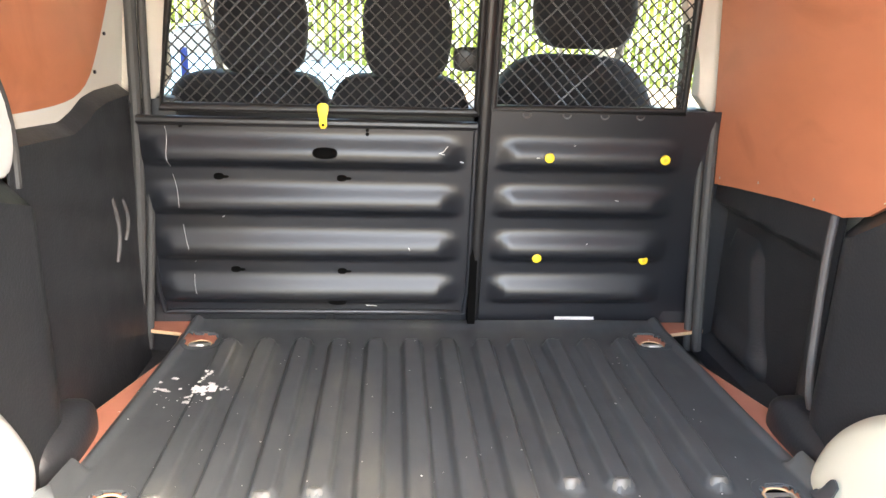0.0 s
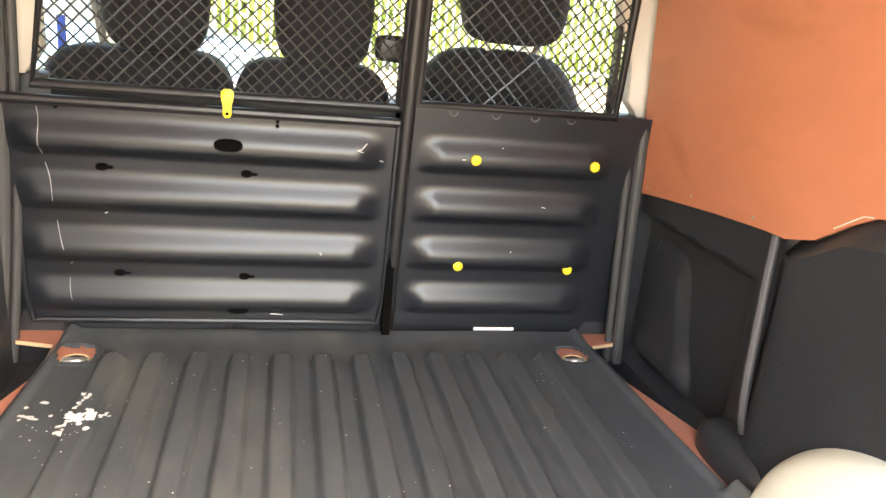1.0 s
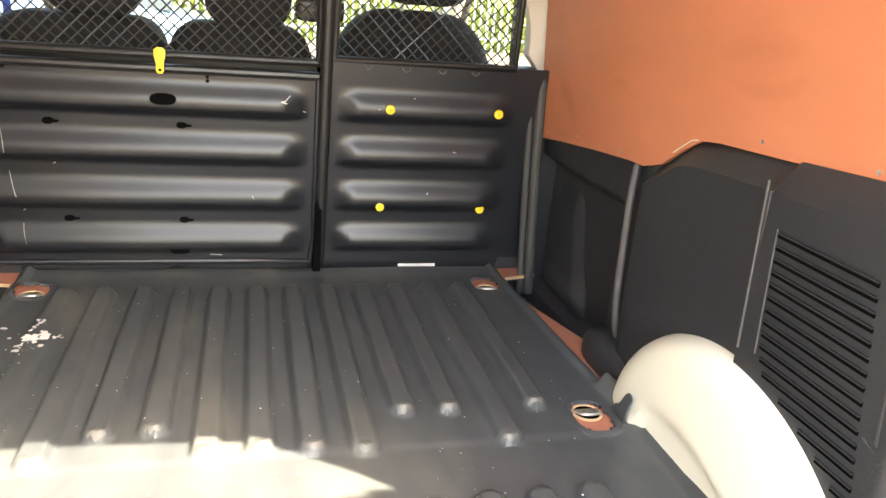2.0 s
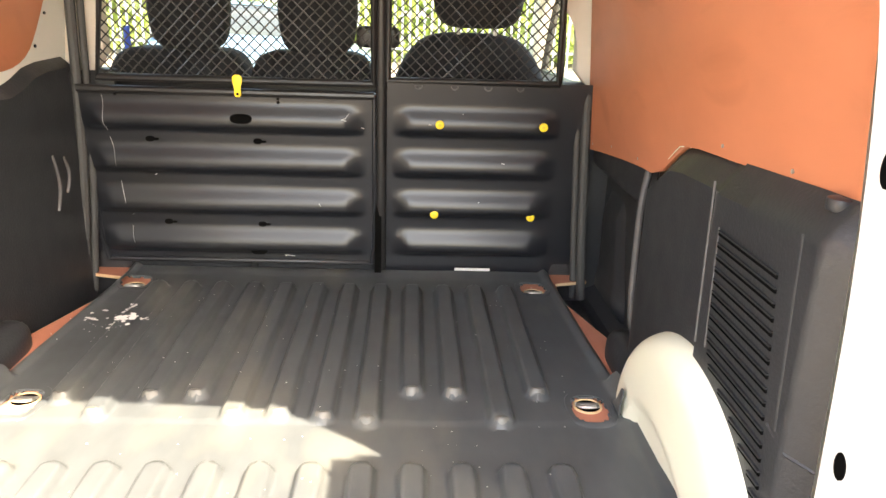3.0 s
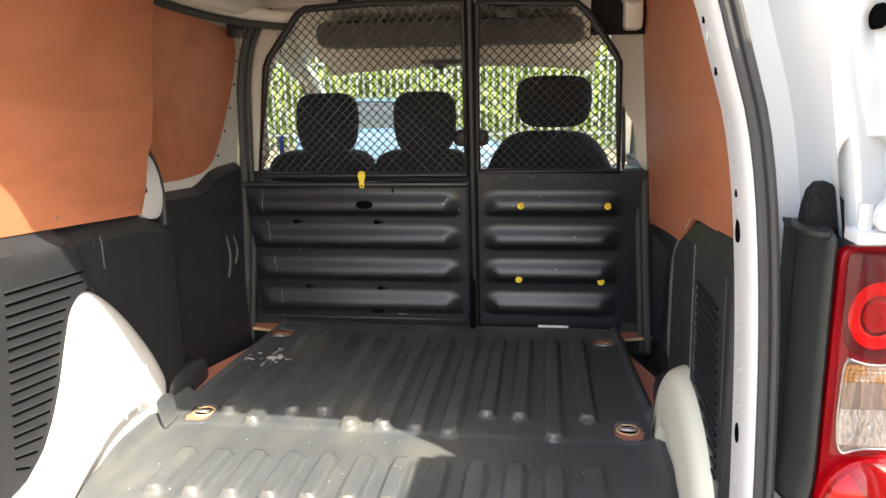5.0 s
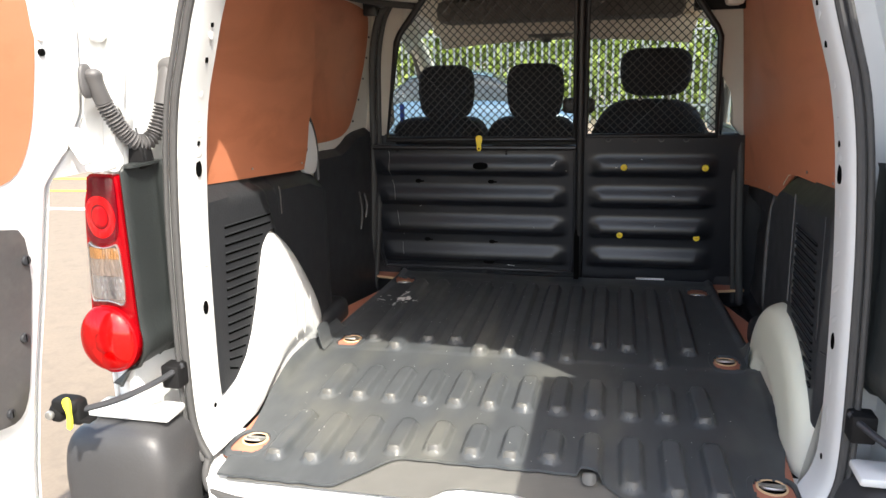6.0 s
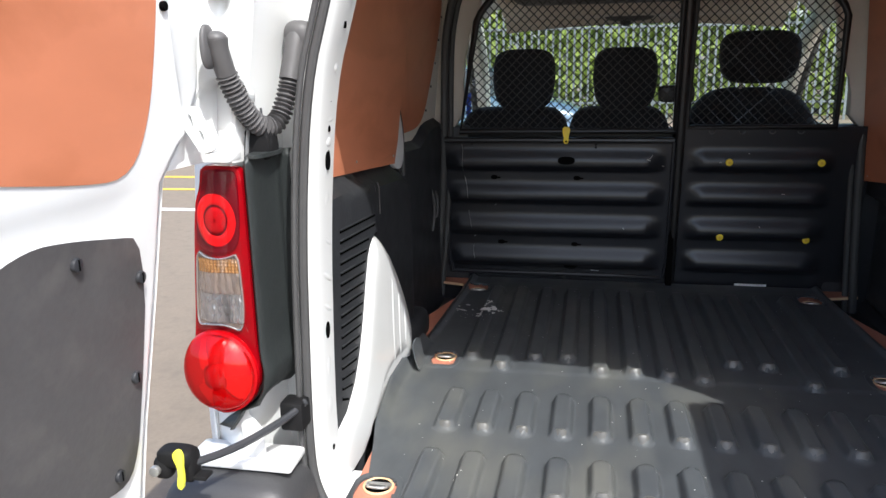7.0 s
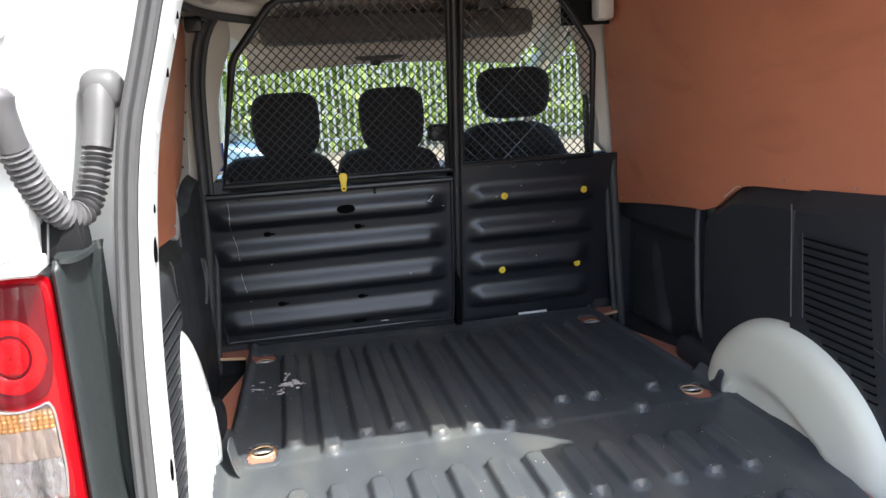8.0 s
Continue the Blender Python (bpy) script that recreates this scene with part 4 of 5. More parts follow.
part("centre_post", tube(bmesh.new(), [(0.131, wall_y(z) - 0.008, z) for z in (0.0, 0.3, 0.6, 1.165)], 0.016, 12), TUBE, bulk)


def mesh_wires(poly, pitch_x, pitch_z, name):
    """Diamond wire netting inside a frame, as wavy crossed wires."""
    bm = bmesh.new()
    pts = [Vector(p) for p in poly]
    area = sum(a.x * b.y - a.y * b.x for a, b in zip(pts, pts[1:] + pts[:1]))
    if area < 0:
        pts.reverse()
    for sign in (1, -1):
        d = Vector((pitch_x, sign * pitch_z)).normalized()
        n = Vector((-d.y, d.x))
        gap = abs(Vector((pitch_x, 0)).dot(n))
        offs = [p.dot(n) for p in pts]
        k = math.ceil(min(offs) / gap)
        while k * gap < max(offs):
            o = n * (k * gap)
            lo, hi = -9.0, 9.0
            for a, b in zip(pts, pts[1:] + pts[:1]):
                e = b - a
                inn = Vector((-e.y, e.x))
                den, num = inn.dot(d), inn.dot(a - o)
                if abs(den) < 1e-9:
                    continue
                if den > 0:
                    lo = max(lo, num / den)
                else:
                    hi = min(hi, num / den)
            if hi - lo > 0.01:
                m = max(2, round((hi - lo) / (Vector((pitch_x, pitch_z)).length / 2)))
                line = []
                for i in range(m + 1):
                    q = o + d * (lo + (hi - lo) * i / m)
                    line.append((q.x, wall_y(q.y) - 0.012 + (0.0016 if (i + k) % 2 else -0.0016), q.y))
                tube(bm, line, 0.0020, 5)
            k += 1
    return part(name, bm, WIRE, bulk, "black diamond wire mesh", smooth=60, kind="stuff")


mesh_wires(LEFT_FRAME, 0.030, 0.030, "wire_mesh")
mesh_wires(RIGHT_FRAME, 0.030, 0.030, "wire_mesh")

for x, z in ((0.297, 0.471), (0.592, 0.471), (0.290, 0.197), (0.580, 0.192)):
    d = 0.023 * ridge(z) + 0.004
    bm = disc(bmesh.new(), (x, wall_y(z) - d - 0.003, z), "y", 0.0125, 0.010, 20, 0.003)
    bolt = part("bolt_cap", bm, YELLOW, bulk, "yellow plastic bolt cap")
    part("socket", disc(bmesh.new(), (x, wall_y(z) - d - 0.0085, z), "y", 0.005, 0.002, 6), LINE_Y, bolt)
bm = bmesh.new()
tag_shape = rounded([(-0.013, 0.005), (0.013, 0.005), (0.013, -0.018), (0.008, -0.026), (0.010, -0.055), (-0.010, -0.055), (-0.008, -0.026), (-0.013, -0.018)], 1, True)
slab(bm, [(p.x, p.y) for p in tag_shape], lambda u, v, w: (-0.259 + u, wall_y(0.56) - 0.040 + w, 0.590 + v), 0.005, 0.001)
tag = part("pull_tag", bm, YELLOW, bulk, "yellow plastic pull tag")
part("tag_hole", disc(bmesh.new(), (-0.259, wall_y(0.56) - 0.0405, 0.544), "y", 0.0035, 0.002, 10), SLOT, tag)


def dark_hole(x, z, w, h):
    # a near-black slab on the steel, painted as the shade in a hole
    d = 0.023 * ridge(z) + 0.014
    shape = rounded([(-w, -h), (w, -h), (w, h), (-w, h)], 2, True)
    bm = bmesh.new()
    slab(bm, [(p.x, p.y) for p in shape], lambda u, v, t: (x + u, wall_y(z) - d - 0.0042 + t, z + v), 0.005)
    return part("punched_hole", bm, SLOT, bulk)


dark_hole(-0.257, 0.474, 0.030, 0.014)
dark_hole(-0.235, 0.068, 0.024, 0.010)
for x, z in ((-0.520, 0.407), (-0.219, 0.407), (-0.497, 0.155), (-0.222, 0.152)):
    dark_hole(x, z, 0.012, 0.008)
    dark_hole(x + 0.016, z - 0.001, 0.008, 0.003)
for x, z in ((-0.60, 0.532), (-0.155, 0.530), (-0.155, 0.520)):
    dark_hole(x, z, 0.004, 0.004)
# scallops along the upper edge of the fixed panel
for x in (0.235, 0.335, 0.430, 0.520):
    bm = bmesh.new()
    tube(bm, [(x + 0.010 * math.cos(a), wall_y(0.57) - 0.006, 0.578 - 0.010 * math.sin(a)) for a in steps(0, math.pi, 8)], 0.0022, 6)
    part("scallop", bm, PANEL, bulk)
# pale scuffs
bm = bmesh.new()
wavy = [(-0.640 + 0.10 * (0.53 - z) + 0.004 * math.sin(z * 40), z) for z in steps(0.09, 0.53, 70)]
for part_ in (wavy[:9], wavy[20:31], wavy[38:52], wavy[54:]):
    tube(bm, [(x, wall_y(z) - 0.0150 - 0.023 * ridge(z) * soft(x, -0.71, -0.63), z) for x, z in part_], 0.00045, 5)
for x, z, dx, dz in ((0.02, 0.478, 0.022, 0.018), (0.035, 0.475, -0.012, 0.004), (0.075, 0.455, 0.008, -0.002), (-0.52, 0.30, 0.006, 0.003), (-0.60, 0.175, 0.004, 0.003), (-0.05, 0.225, 0.004, -0.006), (-0.16, 0.05, 0.03, -0.002), (-0.45, 0.035, 0.02, 0.001)):
    y = wall_y(z) - 0.0148 - 0.023 * ridge(z) * (1 - soft(x, 0.025, 0.095))
    tube(bm, [(x, y, z), (x + dx / 2, y - 0.0005, z + dz * 0.2), (x + dx, y - 0.0004, z + dz)], 0.0009, 5)
for x, z, dx, dz in ((0.245, 0.185, 0.012, 0.004), (0.25, 0.178, 0.008, 0.005), (0.36, 0.50, 0.004, 0.001), (0.48, 0.36, 0.010, -0.002), (0.42, 0.235, 0.003, 0.004), (0.265, 0.470, 0.008, 0.0)):
    y = wall_y(z) - 0.0048 - 0.023 * ridge(z)
    tube(bm, [(x, y, z), (x + dx, y, z + dz)], 0.0009, 5)
part("scuff", bm, PLASTER, bulk, "pale scratches", kind="stuff")
# white box painted as the light that shows under the panel
part("floor_gap", box(bmesh.new(), 0.36, 0.47, 1.636, 1.640, 0.006, 0.014), PLASTER, bulk, "white strip painted as light through a gap at the panel's foot")

# rubber seals and pillars beside the bulkhead
for s, line in ((-1, [(0.765, -0.06), (0.735, 0.25), (0.722, 0.50), (0.715, 0.80), (0.708, 0.93), (0.675, 1.07), (0.60, 1.15)]), (1, [(0.735, -0.06), (0.715, 0.25), (0.705, 0.45), (0.702, 0.53), (0.700, 0.575)])):
    pts = rounded([(CX + s * w, 1.582, z) for w, z in line], 2)
    part("pillar_seal", tube(bmesh.new(), pts, 0.014, 10), SEAL, van, "black rubber seal")
    part("pillar_seal", tube(bmesh.new(), [p + Vector((-s * 0.022, 0.012, 0)) for p in pts], 0.010, 10), SEAL, van, "black rubber seal")

# upper track of the side door and the fittings above the bulkhead
track = rounded([(-0.690, 0.86, 1.168), (-0.690, 1.15, 1.152), (-0.665, 1.35, 1.138), (-0.590, 1.48, 1.126), (-0.470, 1.57, 1.116)], 3)
part("door_track", tube(bmesh.new(), track, 0.021, 12), CREAM, van, "white painted door track")
part("track_seal", tube(bmesh.new(), [p + Vector((-0.012, -0.010, -0.030)) for p in track[:-3]], 0.013, 8), SEAL, van, "black rubber seal")
part("roller_bracket", box(box(bmesh.new(), -0.695, -0.645, 1.49, 1.53, 1.055, 1.100, 0.006), -0.66, -0.63, 1.50, 1.56, 1.085, 1.115, 0.005), TUBE, van, "black roller bracket")
part("pillar_bracket", box(bmesh.new(), CX + 0.605, CX + 0.665, 1.48, 1.55, 1.045, 1.24, 0.015), CREAM, van, "white painted bracket")
# solid black box put in as the shade of the gap under the roof
part("roof_recess", box(bmesh.new(), CX + 0.505, CX + 0.68, 1.555, 1.57, 1.035, 1.15, 0.004), BOOT, van)
part("cross_member", box(bmesh.new(), CX - 0.50, CX + 0.50, 1.57, 1.64, 1.172, 1.25, 0.012), CREAM, van, "white painted roof cross member")
for x in (-0.28, -0.02, 0.18, 0.36):
    part("clamp", box(bmesh.new(), x - 0.03, x + 0.03, 1.505, 1.535, 1.140, 1.170, 0.004), TUBE, bulk)
part("clamp", box(bmesh.new(), 0.215, 0.285, 1.495, 1.512, 1.095, 1.135, 0.004), TUBE, bulk)

# ---- cab ----
cab = thing("cab", (CX, 2.2, GROUND), "van cab seen through the mesh", "van")
for s in (-1, 1):
    bm = bmesh.new()
    if s < 0:
        shape = rounded([(0.655, 0.585), (0.80, 0.585), (0.80, 1.15), (0.60, 1.17), (0.585, 1.03), (0.625, 0.95), (0.66, 0.80)], 1, True)
    else:
        shape = rounded([(0.672, 0.585), (0.80, 0.585), (0.80, 1.15), (0.585, 1.17), (0.575, 1.04), (0.610, 0.95), (0.622, 0.80), (0.650, 0.775), (0.668, 0.74)], 1, True)
    slab(bm, [(p.x, p.y) for p in shape], lambda u, v, w: (CX + s * u, 1.632 + w + 0.05 * (0.8 - u), v), 0.04, 0.006)
    part("pillar_trim", bm, BEIGE, cab, "beige pillar trim")
    part("pillar_foot", box(bmesh.new(), CX + s * 0.74 - 0.10, CX + s * 0.74 + 0.10, 1.64, 1.72, -0.1, 0.59, 0.01), TRIM, cab)
    bm = bmesh.new()
    sheet(bm, [1.62, 1.9, 2.3, 2.7, 3.0], steps(-0.5, 0.52, 6), lambda y, z: (CX + s * (0.85 - 0.03 * soft(y, 2.4, 3.0)), y, z))
    part("door_lower", thicken(bm, 0.03), TRIM, cab)
    bm = bmesh.new()
    sheet(bm, [1.74, 2.0, 2.4, 2.95], (0, 1), lambda y, v: (CX + s * (0.83 - 0.17 * v), y - 0.0 * v, 0.52 + v * (along([(1.74, 1.12), (2.0, 1.10), (2.4, 0.92), (2.95, 0.54)], y) - 0.52)))
    pane = part("side_window", bm, GLASS, cab, "clear side window", smooth=0)
    pane.visible_shadow = False
    bm = bmesh.new()
    tube(bm, rounded([(CX + s * 0.78, 3.05, 0.50), (CX + s * 0.735, 2.62, 0.86), (CX + s * 0.715, 2.15, 1.03), (CX + s * 0.68, 1.90, 1.12)], 2), lambda t: 0.04, 10)
    part("windscreen_pillar", bm, BEIGE, cab, "beige windscreen pillar")
    line = rounded([(0.815, 3.0, 0.52), (0.785, 2.6, 0.865), (0.755, 2.35, 0.965), (0.725, 2.05, 1.04), (0.705, 1.85, 1.10)], 2)
    part("window_seal", tube(bmesh.new(), [(CX + s * p.x, p.y, p.z) for p in line], 0.020, 8), SEAL, cab, "black rubber door window seal")
    bm = bmesh.new()
    tube(bm, [(CX + s * 0.70, 1.60, 1.16), (CX + s * 0.69, 2.08, 1.13)], 0.065, 12)
    part("roof_edge", bm, LINING, cab)
bm = bmesh.new()
sheet(bm, steps(-0.80, 0.80, 16), [1.60, 1.75, 1.95, 2.05, 2.14, 2.22], lambda x, y: (CX + x * (1 - 0.30 * soft(y, 1.85, 2.10)), y, along([(1.60, 1.20), (1.95, 1.19), (2.1, 1.08), (2.22, 0.985)], y) - 0.03 * (x / 0.8) ** 2))
part("headlining", thicken(bm, 0.03), LINING, cab, "beige headlining")
part("overhead_shelf", box(bmesh.new(), CX - 0.50, CX + 0.50, 1.80, 2.00, 1.030, 1.125, 0.034), SHELF, cab, "brown-grey overhead shelf")
part("shelf_lip", box(bmesh.new(), CX - 0.56, CX + 0.56, 2.00, 2.18, 0.985, 1.05, 0.02), LINING, cab)
strip = rounded([(0.628, 0.585), (0.640, 0.585), (0.638, 0.70), (0.634, 0.80), (0.622, 0.80), (0.626, 0.70)], 1, True)
part("window_edge", slab(bmesh.new(), [(p.x, p.y) for p in strip], lambda u, v, w: (CX + u, 1.640 + w, v), 0.03, 0.003), TRIM, cab)
bm = bmesh.new()
sheet(bm, steps(-0.74, 0.74, 12), steps(0, 1, 8), lambda x, v: (CX + x * (1 - 0.05 * v), 3.0 - 0.80 * v + 0.10 * (1 - (x / 0.74) ** 2), 0.48 + 0.51 * v))
screen = part("windscreen", bm, GLASS, cab, "clear windscreen")
screen.visible_shadow = False
bm = bmesh.new()
sheet(bm, steps(-0.82, 0.82, 16), [2.35, 2.38, 2.45, 2.7, 3.1], lambda x, y: (CX + x, y, along([(2.35, 0.10), (2.38, 0.40), (2.45, 0.45), (2.7, 0.47), (3.1, 0.44)], y) + 0.02 * math.sin(x * 3)))
part("dashboard", bm, DASH, cab, "dark dashboard")
part("cab_floor", box(bmesh.new(), CX - 0.84, CX + 0.84, 1.64, 3.1, -0.25, -0.20), TRIM, cab)
bm = bmesh.new()
sheet(bm, steps(-0.80, 0.80, 12), steps(3.0, 3.9, 6), lambda x, y: (CX + x, y, 0.42 - 0.30 * soft(y, 3.2, 4.3) - 0.05 * (x / 0.8) ** 2))
part("bonnet", thicken(bm, 0.01), WHITE, cab)
part("nose", box(bmesh.new(), CX - 0.82, CX + 0.82, 3.0, 3.95, -0.45, 0.2, 0.08), WHITE, cab)
for s in (-1, 1):
    bm = bmesh.new()
    pillow(bm, (CX + s * 0.34, 2.17, 0.995), (0.19, 0.012, 0.035), 5.0, 12)
    part("sun_visor", bm, LINING, cab, "beige folded sun visor")
part("dome_console", pillow(bmesh.new(), (CX - 0.05, 2.10, 0.998), (0.10, 0.07, 0.030), 3.5, 12), SHELF, cab, "grey overhead console")
part("console_lamp", pillow(bmesh.new(), (CX - 0.065, 2.09, 0.962), (0.022, 0.02, 0.014), 3.0, 10), DASH, cab, "small dark lamp below the console")


def head(bm, x, y, z, w, h):
    return pillow(bm, (x, y, z), (w, 0.052, h), 4.0, 20, lambda u: Vector((u.x * (1 - 0.10 * (u.z < 0) * abs(u.z)), u.y + 0.25 * u.z * 0.3, u.z)))


def seat(name, x, y, w, top, head_x, head_w, head_z, head_h, label, soft_p=8.0):
    ob = thing(name, (x, y, -0.2), label, "seat", "cab seats")
    bm = bmesh.new()
    pillow(bm, (x, y, top / 2 - 0.02), (w, 0.085, top / 2 + 0.03), soft_p, 24, lambda u: Vector((u.x * (1 - 0.05 * soft(u.z, 0.5, 1.0)), u.y + 0.25 * u.z, u.z - 0.03 * soft(abs(u.x), 0.6, 1.0) * (u.z > 0.5))))
    part("backrest", bm, FABRIC, ob)
    part("cushion", pillow(bmesh.new(), (x, y + 0.30, 0.0), (w, 0.26, 0.09), 4, 14), FABRIC, ob)
    part("headrest", head(bmesh.new(), head_x, y - 0.02, head_z, head_w, head_h), FABRIC, ob)
    for d in (-0.055, 0.055):
        part("headrest_post", tube(bmesh.new(), [(head_x + d, y - 0.01, top - 0.05), (head_x + d, y - 0.01, head_z)], 0.006, 8), STEEL, ob)


seat("passenger_seat", -0.462, 1.74, 0.212, 0.640, -0.424, 0.115, 0.754, 0.110, "black fabric passenger seat with its headrest")
seat("passenger_seat", -0.075, 1.74, 0.192, 0.640, -0.058, 0.114, 0.752, 0.112, "black fabric middle seat with its headrest")
seat("driver_seat", 0.393, 1.79, 0.250, 0.705, 0.408, 0.136, 0.820, 0.092, "black fabric driver's seat with a raised headrest", 3.6)
belt = thing("belt_housing", (0.09, 1.66, 0.60), "black plastic belt housing behind the centre post", "belt housing")
part("shell", pillow(bmesh.new(), (0.118, 1.655, 0.700), (0.062, 0.026, 0.030), 5, 12), TUBE, belt)
part("stem", box(bmesh.new(), 0.115, 0.14, 1.66, 1.68, 0.40, 0.69, 0.004), TUBE, belt)
single("blue_card", box(bmesh.new(), -0.668, -0.648, 1.86, 1.862, 0.60, 0.70, 0.0008), BLUE, "small blue card by the passenger window", "card")


# ---- tail lamps ----
def rounded_corner(u0, u1, y0, y1):
    """A four-sided outline with its corners cut, as pairs."""
    return [(p.x, p.y) for p in rounded([(u0, y0), (u1, y0), (u1, y1), (u0, y1)], 2, True)]


def tail_lamp(s):
    mid_x = CX - (0.004 if s > 0 else 0.0)
    lamp = thing("tail_lamp", (mid_x + s * 0.80, -0.02, 0.23), "tall red tail lamp cluster with a clear middle", "tail lamp", "tail lamps")
    rng = random.Random(8)

    def back(u):
        return 0.035 * soft(u, 0.80, 0.88)

    def face(shape, y0, y1, bevel=0.004):
        bm = bmesh.new()
        return slab(bm, [(p[0], p[1]) for p in shape], lambda u, v, w: (mid_x + s * u, y0 + w * (y1 - y0) + back(u), v), 1.0, bevel)

    outer = [(0.735, 0.660), (0.738, 0.672), (0.752, 0.678), (0.800, 0.678), (0.806, 0.672), (0.811, 0.640), (0.824, 0.618), (0.836, 0.556), (0.847, 0.481), (0.857, 0.404), (0.867, 0.350), (0.872, 0.310), (0.862, 0.262), (0.842, 0.245), (0.800, 0.242), (0.764, 0.252), (0.738, 0.286), (0.730, 0.326), (0.735, 0.372), (0.734, 0.50)]
    part("housing", face(rounded([(a + (0.003 if a > 0.79 else -0.003), b) for a, b in outer], 2, True), -0.030, 0.03, 0), TUBE, lamp)
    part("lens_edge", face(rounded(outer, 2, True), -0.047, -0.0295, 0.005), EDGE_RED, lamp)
    circle = [(math.cos(k * math.tau / 40), math.sin(k * math.tau / 40)) for k in range(40)]

    def band(u0, z0, radii, depths, squash, mat, name, parent, label=""):
        """Rings of faces round a middle, each radius at its own depth."""
        bm = bmesh.new()
        rows = [[bm.verts.new((mid_x + s * (u0 + r * a), y + back(u0 + r * a), z0 + r * squash * b)) for a, b in circle] for r, y in zip(radii, depths)]
        for p, q in zip(rows, rows[1:]):
            for k in range(40):
                bm.faces.new((p[k], p[(k + 1) % 40], q[(k + 1) % 40], q[k]))
        return part(name, bm, mat, parent, label, smooth=50)

    top = rounded([(0.7415, 0.655), (0.745, 0.668), (0.756, 0.672), (0.796, 0.672), (0.801, 0.666), (0.806, 0.638), (0.818, 0.612), (0.828, 0.560), (0.829, 0.545), (0.80, 0.532), (0.775, 0.532), (0.745, 0.545)], 2, True)
    # shaded red behind, lit red on the ring: light put into the colours
    upper = part("upper_lens", face(top, -0.0492, -0.045, 0.001), DEEP_RED, lamp, "red upper lens with its shade put into the colour")
    band(0.786, 0.588, (0.0360, 0.0352, 0.030, 0.0228, 0.0215), (-0.0485, -0.0502, -0.0508, -0.0504, -0.0490), 1.24, RED, "lens_ring", upper, "ring painted in the lit red")
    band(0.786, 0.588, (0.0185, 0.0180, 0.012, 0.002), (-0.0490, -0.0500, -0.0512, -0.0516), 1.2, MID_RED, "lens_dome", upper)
    clear = rounded([(0.751, 0.534), (0.770, 0.525), (0.792, 0.522), (0.812, 0.526), (0.829, 0.536), (0.837, 0.480), (0.843, 0.440), (0.846, 0.398), (0.822, 0.405), (0.798, 0.408), (0.775, 0.405), (0.754, 0.396), (0.748, 0.440), (0.749, 0.480)], 1, True)
    mid = part("clear_lens", face(clear, -0.0490, -0.044, 0.001), SMOKE, lamp, "clear indicator lens over a silver reflector")

    def prisms(z0, z1, mat, label, flutes, rise):
        bm = bmesh.new()

        def cell(u, z):
            w = along([(0.40, 0.7545), (0.44, 0.7505), (0.53, 0.7535)], z) + u * along([(0.40, 0.088), (0.53, 0.075)], z)
            wave = abs(math.sin(u * math.pi * flutes + 1.4 * noise.noise(Vector((u * 4, z * 60, s)))))
            return (mid_x + s * w, -0.0498 - 0.0022 * wave * (0.4 + 0.6 * abs(math.sin((z - 0.41) * math.pi / rise))) + back(w), z)
        sheet(bm, steps(0, 1, 72), steps(z0, z1, max(6, round((z1 - z0) / 0.0015))), cell)
        part("prism_panel", bm, mat, mid, label, smooth=30)
    # panels whose glints and dark streaks are painted in their colours
    prisms(0.411, 0.462, REFLECTOR, "bright silver prism panel", 7, 0.016)
    prisms(0.462, 0.499, SMOKE, "smoky fluted panel", 6, 0.05)
    prisms(0.499, 0.5235, GLINT, "prism panel tinted by the amber bulb", 12, 0.0055)
    part("clear_rim", tube(bmesh.new(), [(mid_x + s * p.x, -0.0510 + back(p.x), p.y) for p in rounded(clear, 1, True)], 0.0014, 6, True), CHROME, mid, "silver lens rim")
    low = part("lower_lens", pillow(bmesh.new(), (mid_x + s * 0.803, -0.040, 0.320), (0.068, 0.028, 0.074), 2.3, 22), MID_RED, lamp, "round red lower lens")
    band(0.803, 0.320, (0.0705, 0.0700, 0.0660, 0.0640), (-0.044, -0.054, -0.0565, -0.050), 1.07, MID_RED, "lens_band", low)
    # facets of the reflector, each at its own tilt, two painted in the shaded red
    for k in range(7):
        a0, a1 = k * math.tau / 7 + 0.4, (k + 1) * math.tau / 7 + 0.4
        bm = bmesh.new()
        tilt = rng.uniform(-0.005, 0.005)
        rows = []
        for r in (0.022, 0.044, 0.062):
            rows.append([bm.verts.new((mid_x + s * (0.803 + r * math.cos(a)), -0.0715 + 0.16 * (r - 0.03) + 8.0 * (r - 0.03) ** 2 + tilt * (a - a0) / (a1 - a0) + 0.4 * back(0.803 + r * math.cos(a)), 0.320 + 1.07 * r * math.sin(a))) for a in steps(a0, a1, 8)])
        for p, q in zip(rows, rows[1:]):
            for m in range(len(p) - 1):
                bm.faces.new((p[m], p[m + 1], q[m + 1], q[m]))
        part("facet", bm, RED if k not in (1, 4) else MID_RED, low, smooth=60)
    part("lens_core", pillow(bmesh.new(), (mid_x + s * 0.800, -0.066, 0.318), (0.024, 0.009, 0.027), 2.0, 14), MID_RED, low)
    cover = part("lens_cover", pillow(bmesh.new(), (mid_x + s * 0.803, -0.040, 0.320), (0.0695, 0.042, 0.0745), 2.1, 24), RED_GLASS, low, "glossy red cover")
    cover.visible_shadow = False
    # one clear cover bowed over the upper lenses
    bm = bmesh.new()
    sheet(bm, steps(0, 1, 12), steps(0.398, 0.670, 18), lambda u, z: (mid_x + s * (0.742 + u * along([(0.40, 0.108), (0.556, 0.088), (0.615, 0.076), (0.64, 0.063), (0.672, 0.056)], z)), -0.0535 - 0.004 * math.sin(math.pi * u) + back(0.742 + u * 0.09), z))
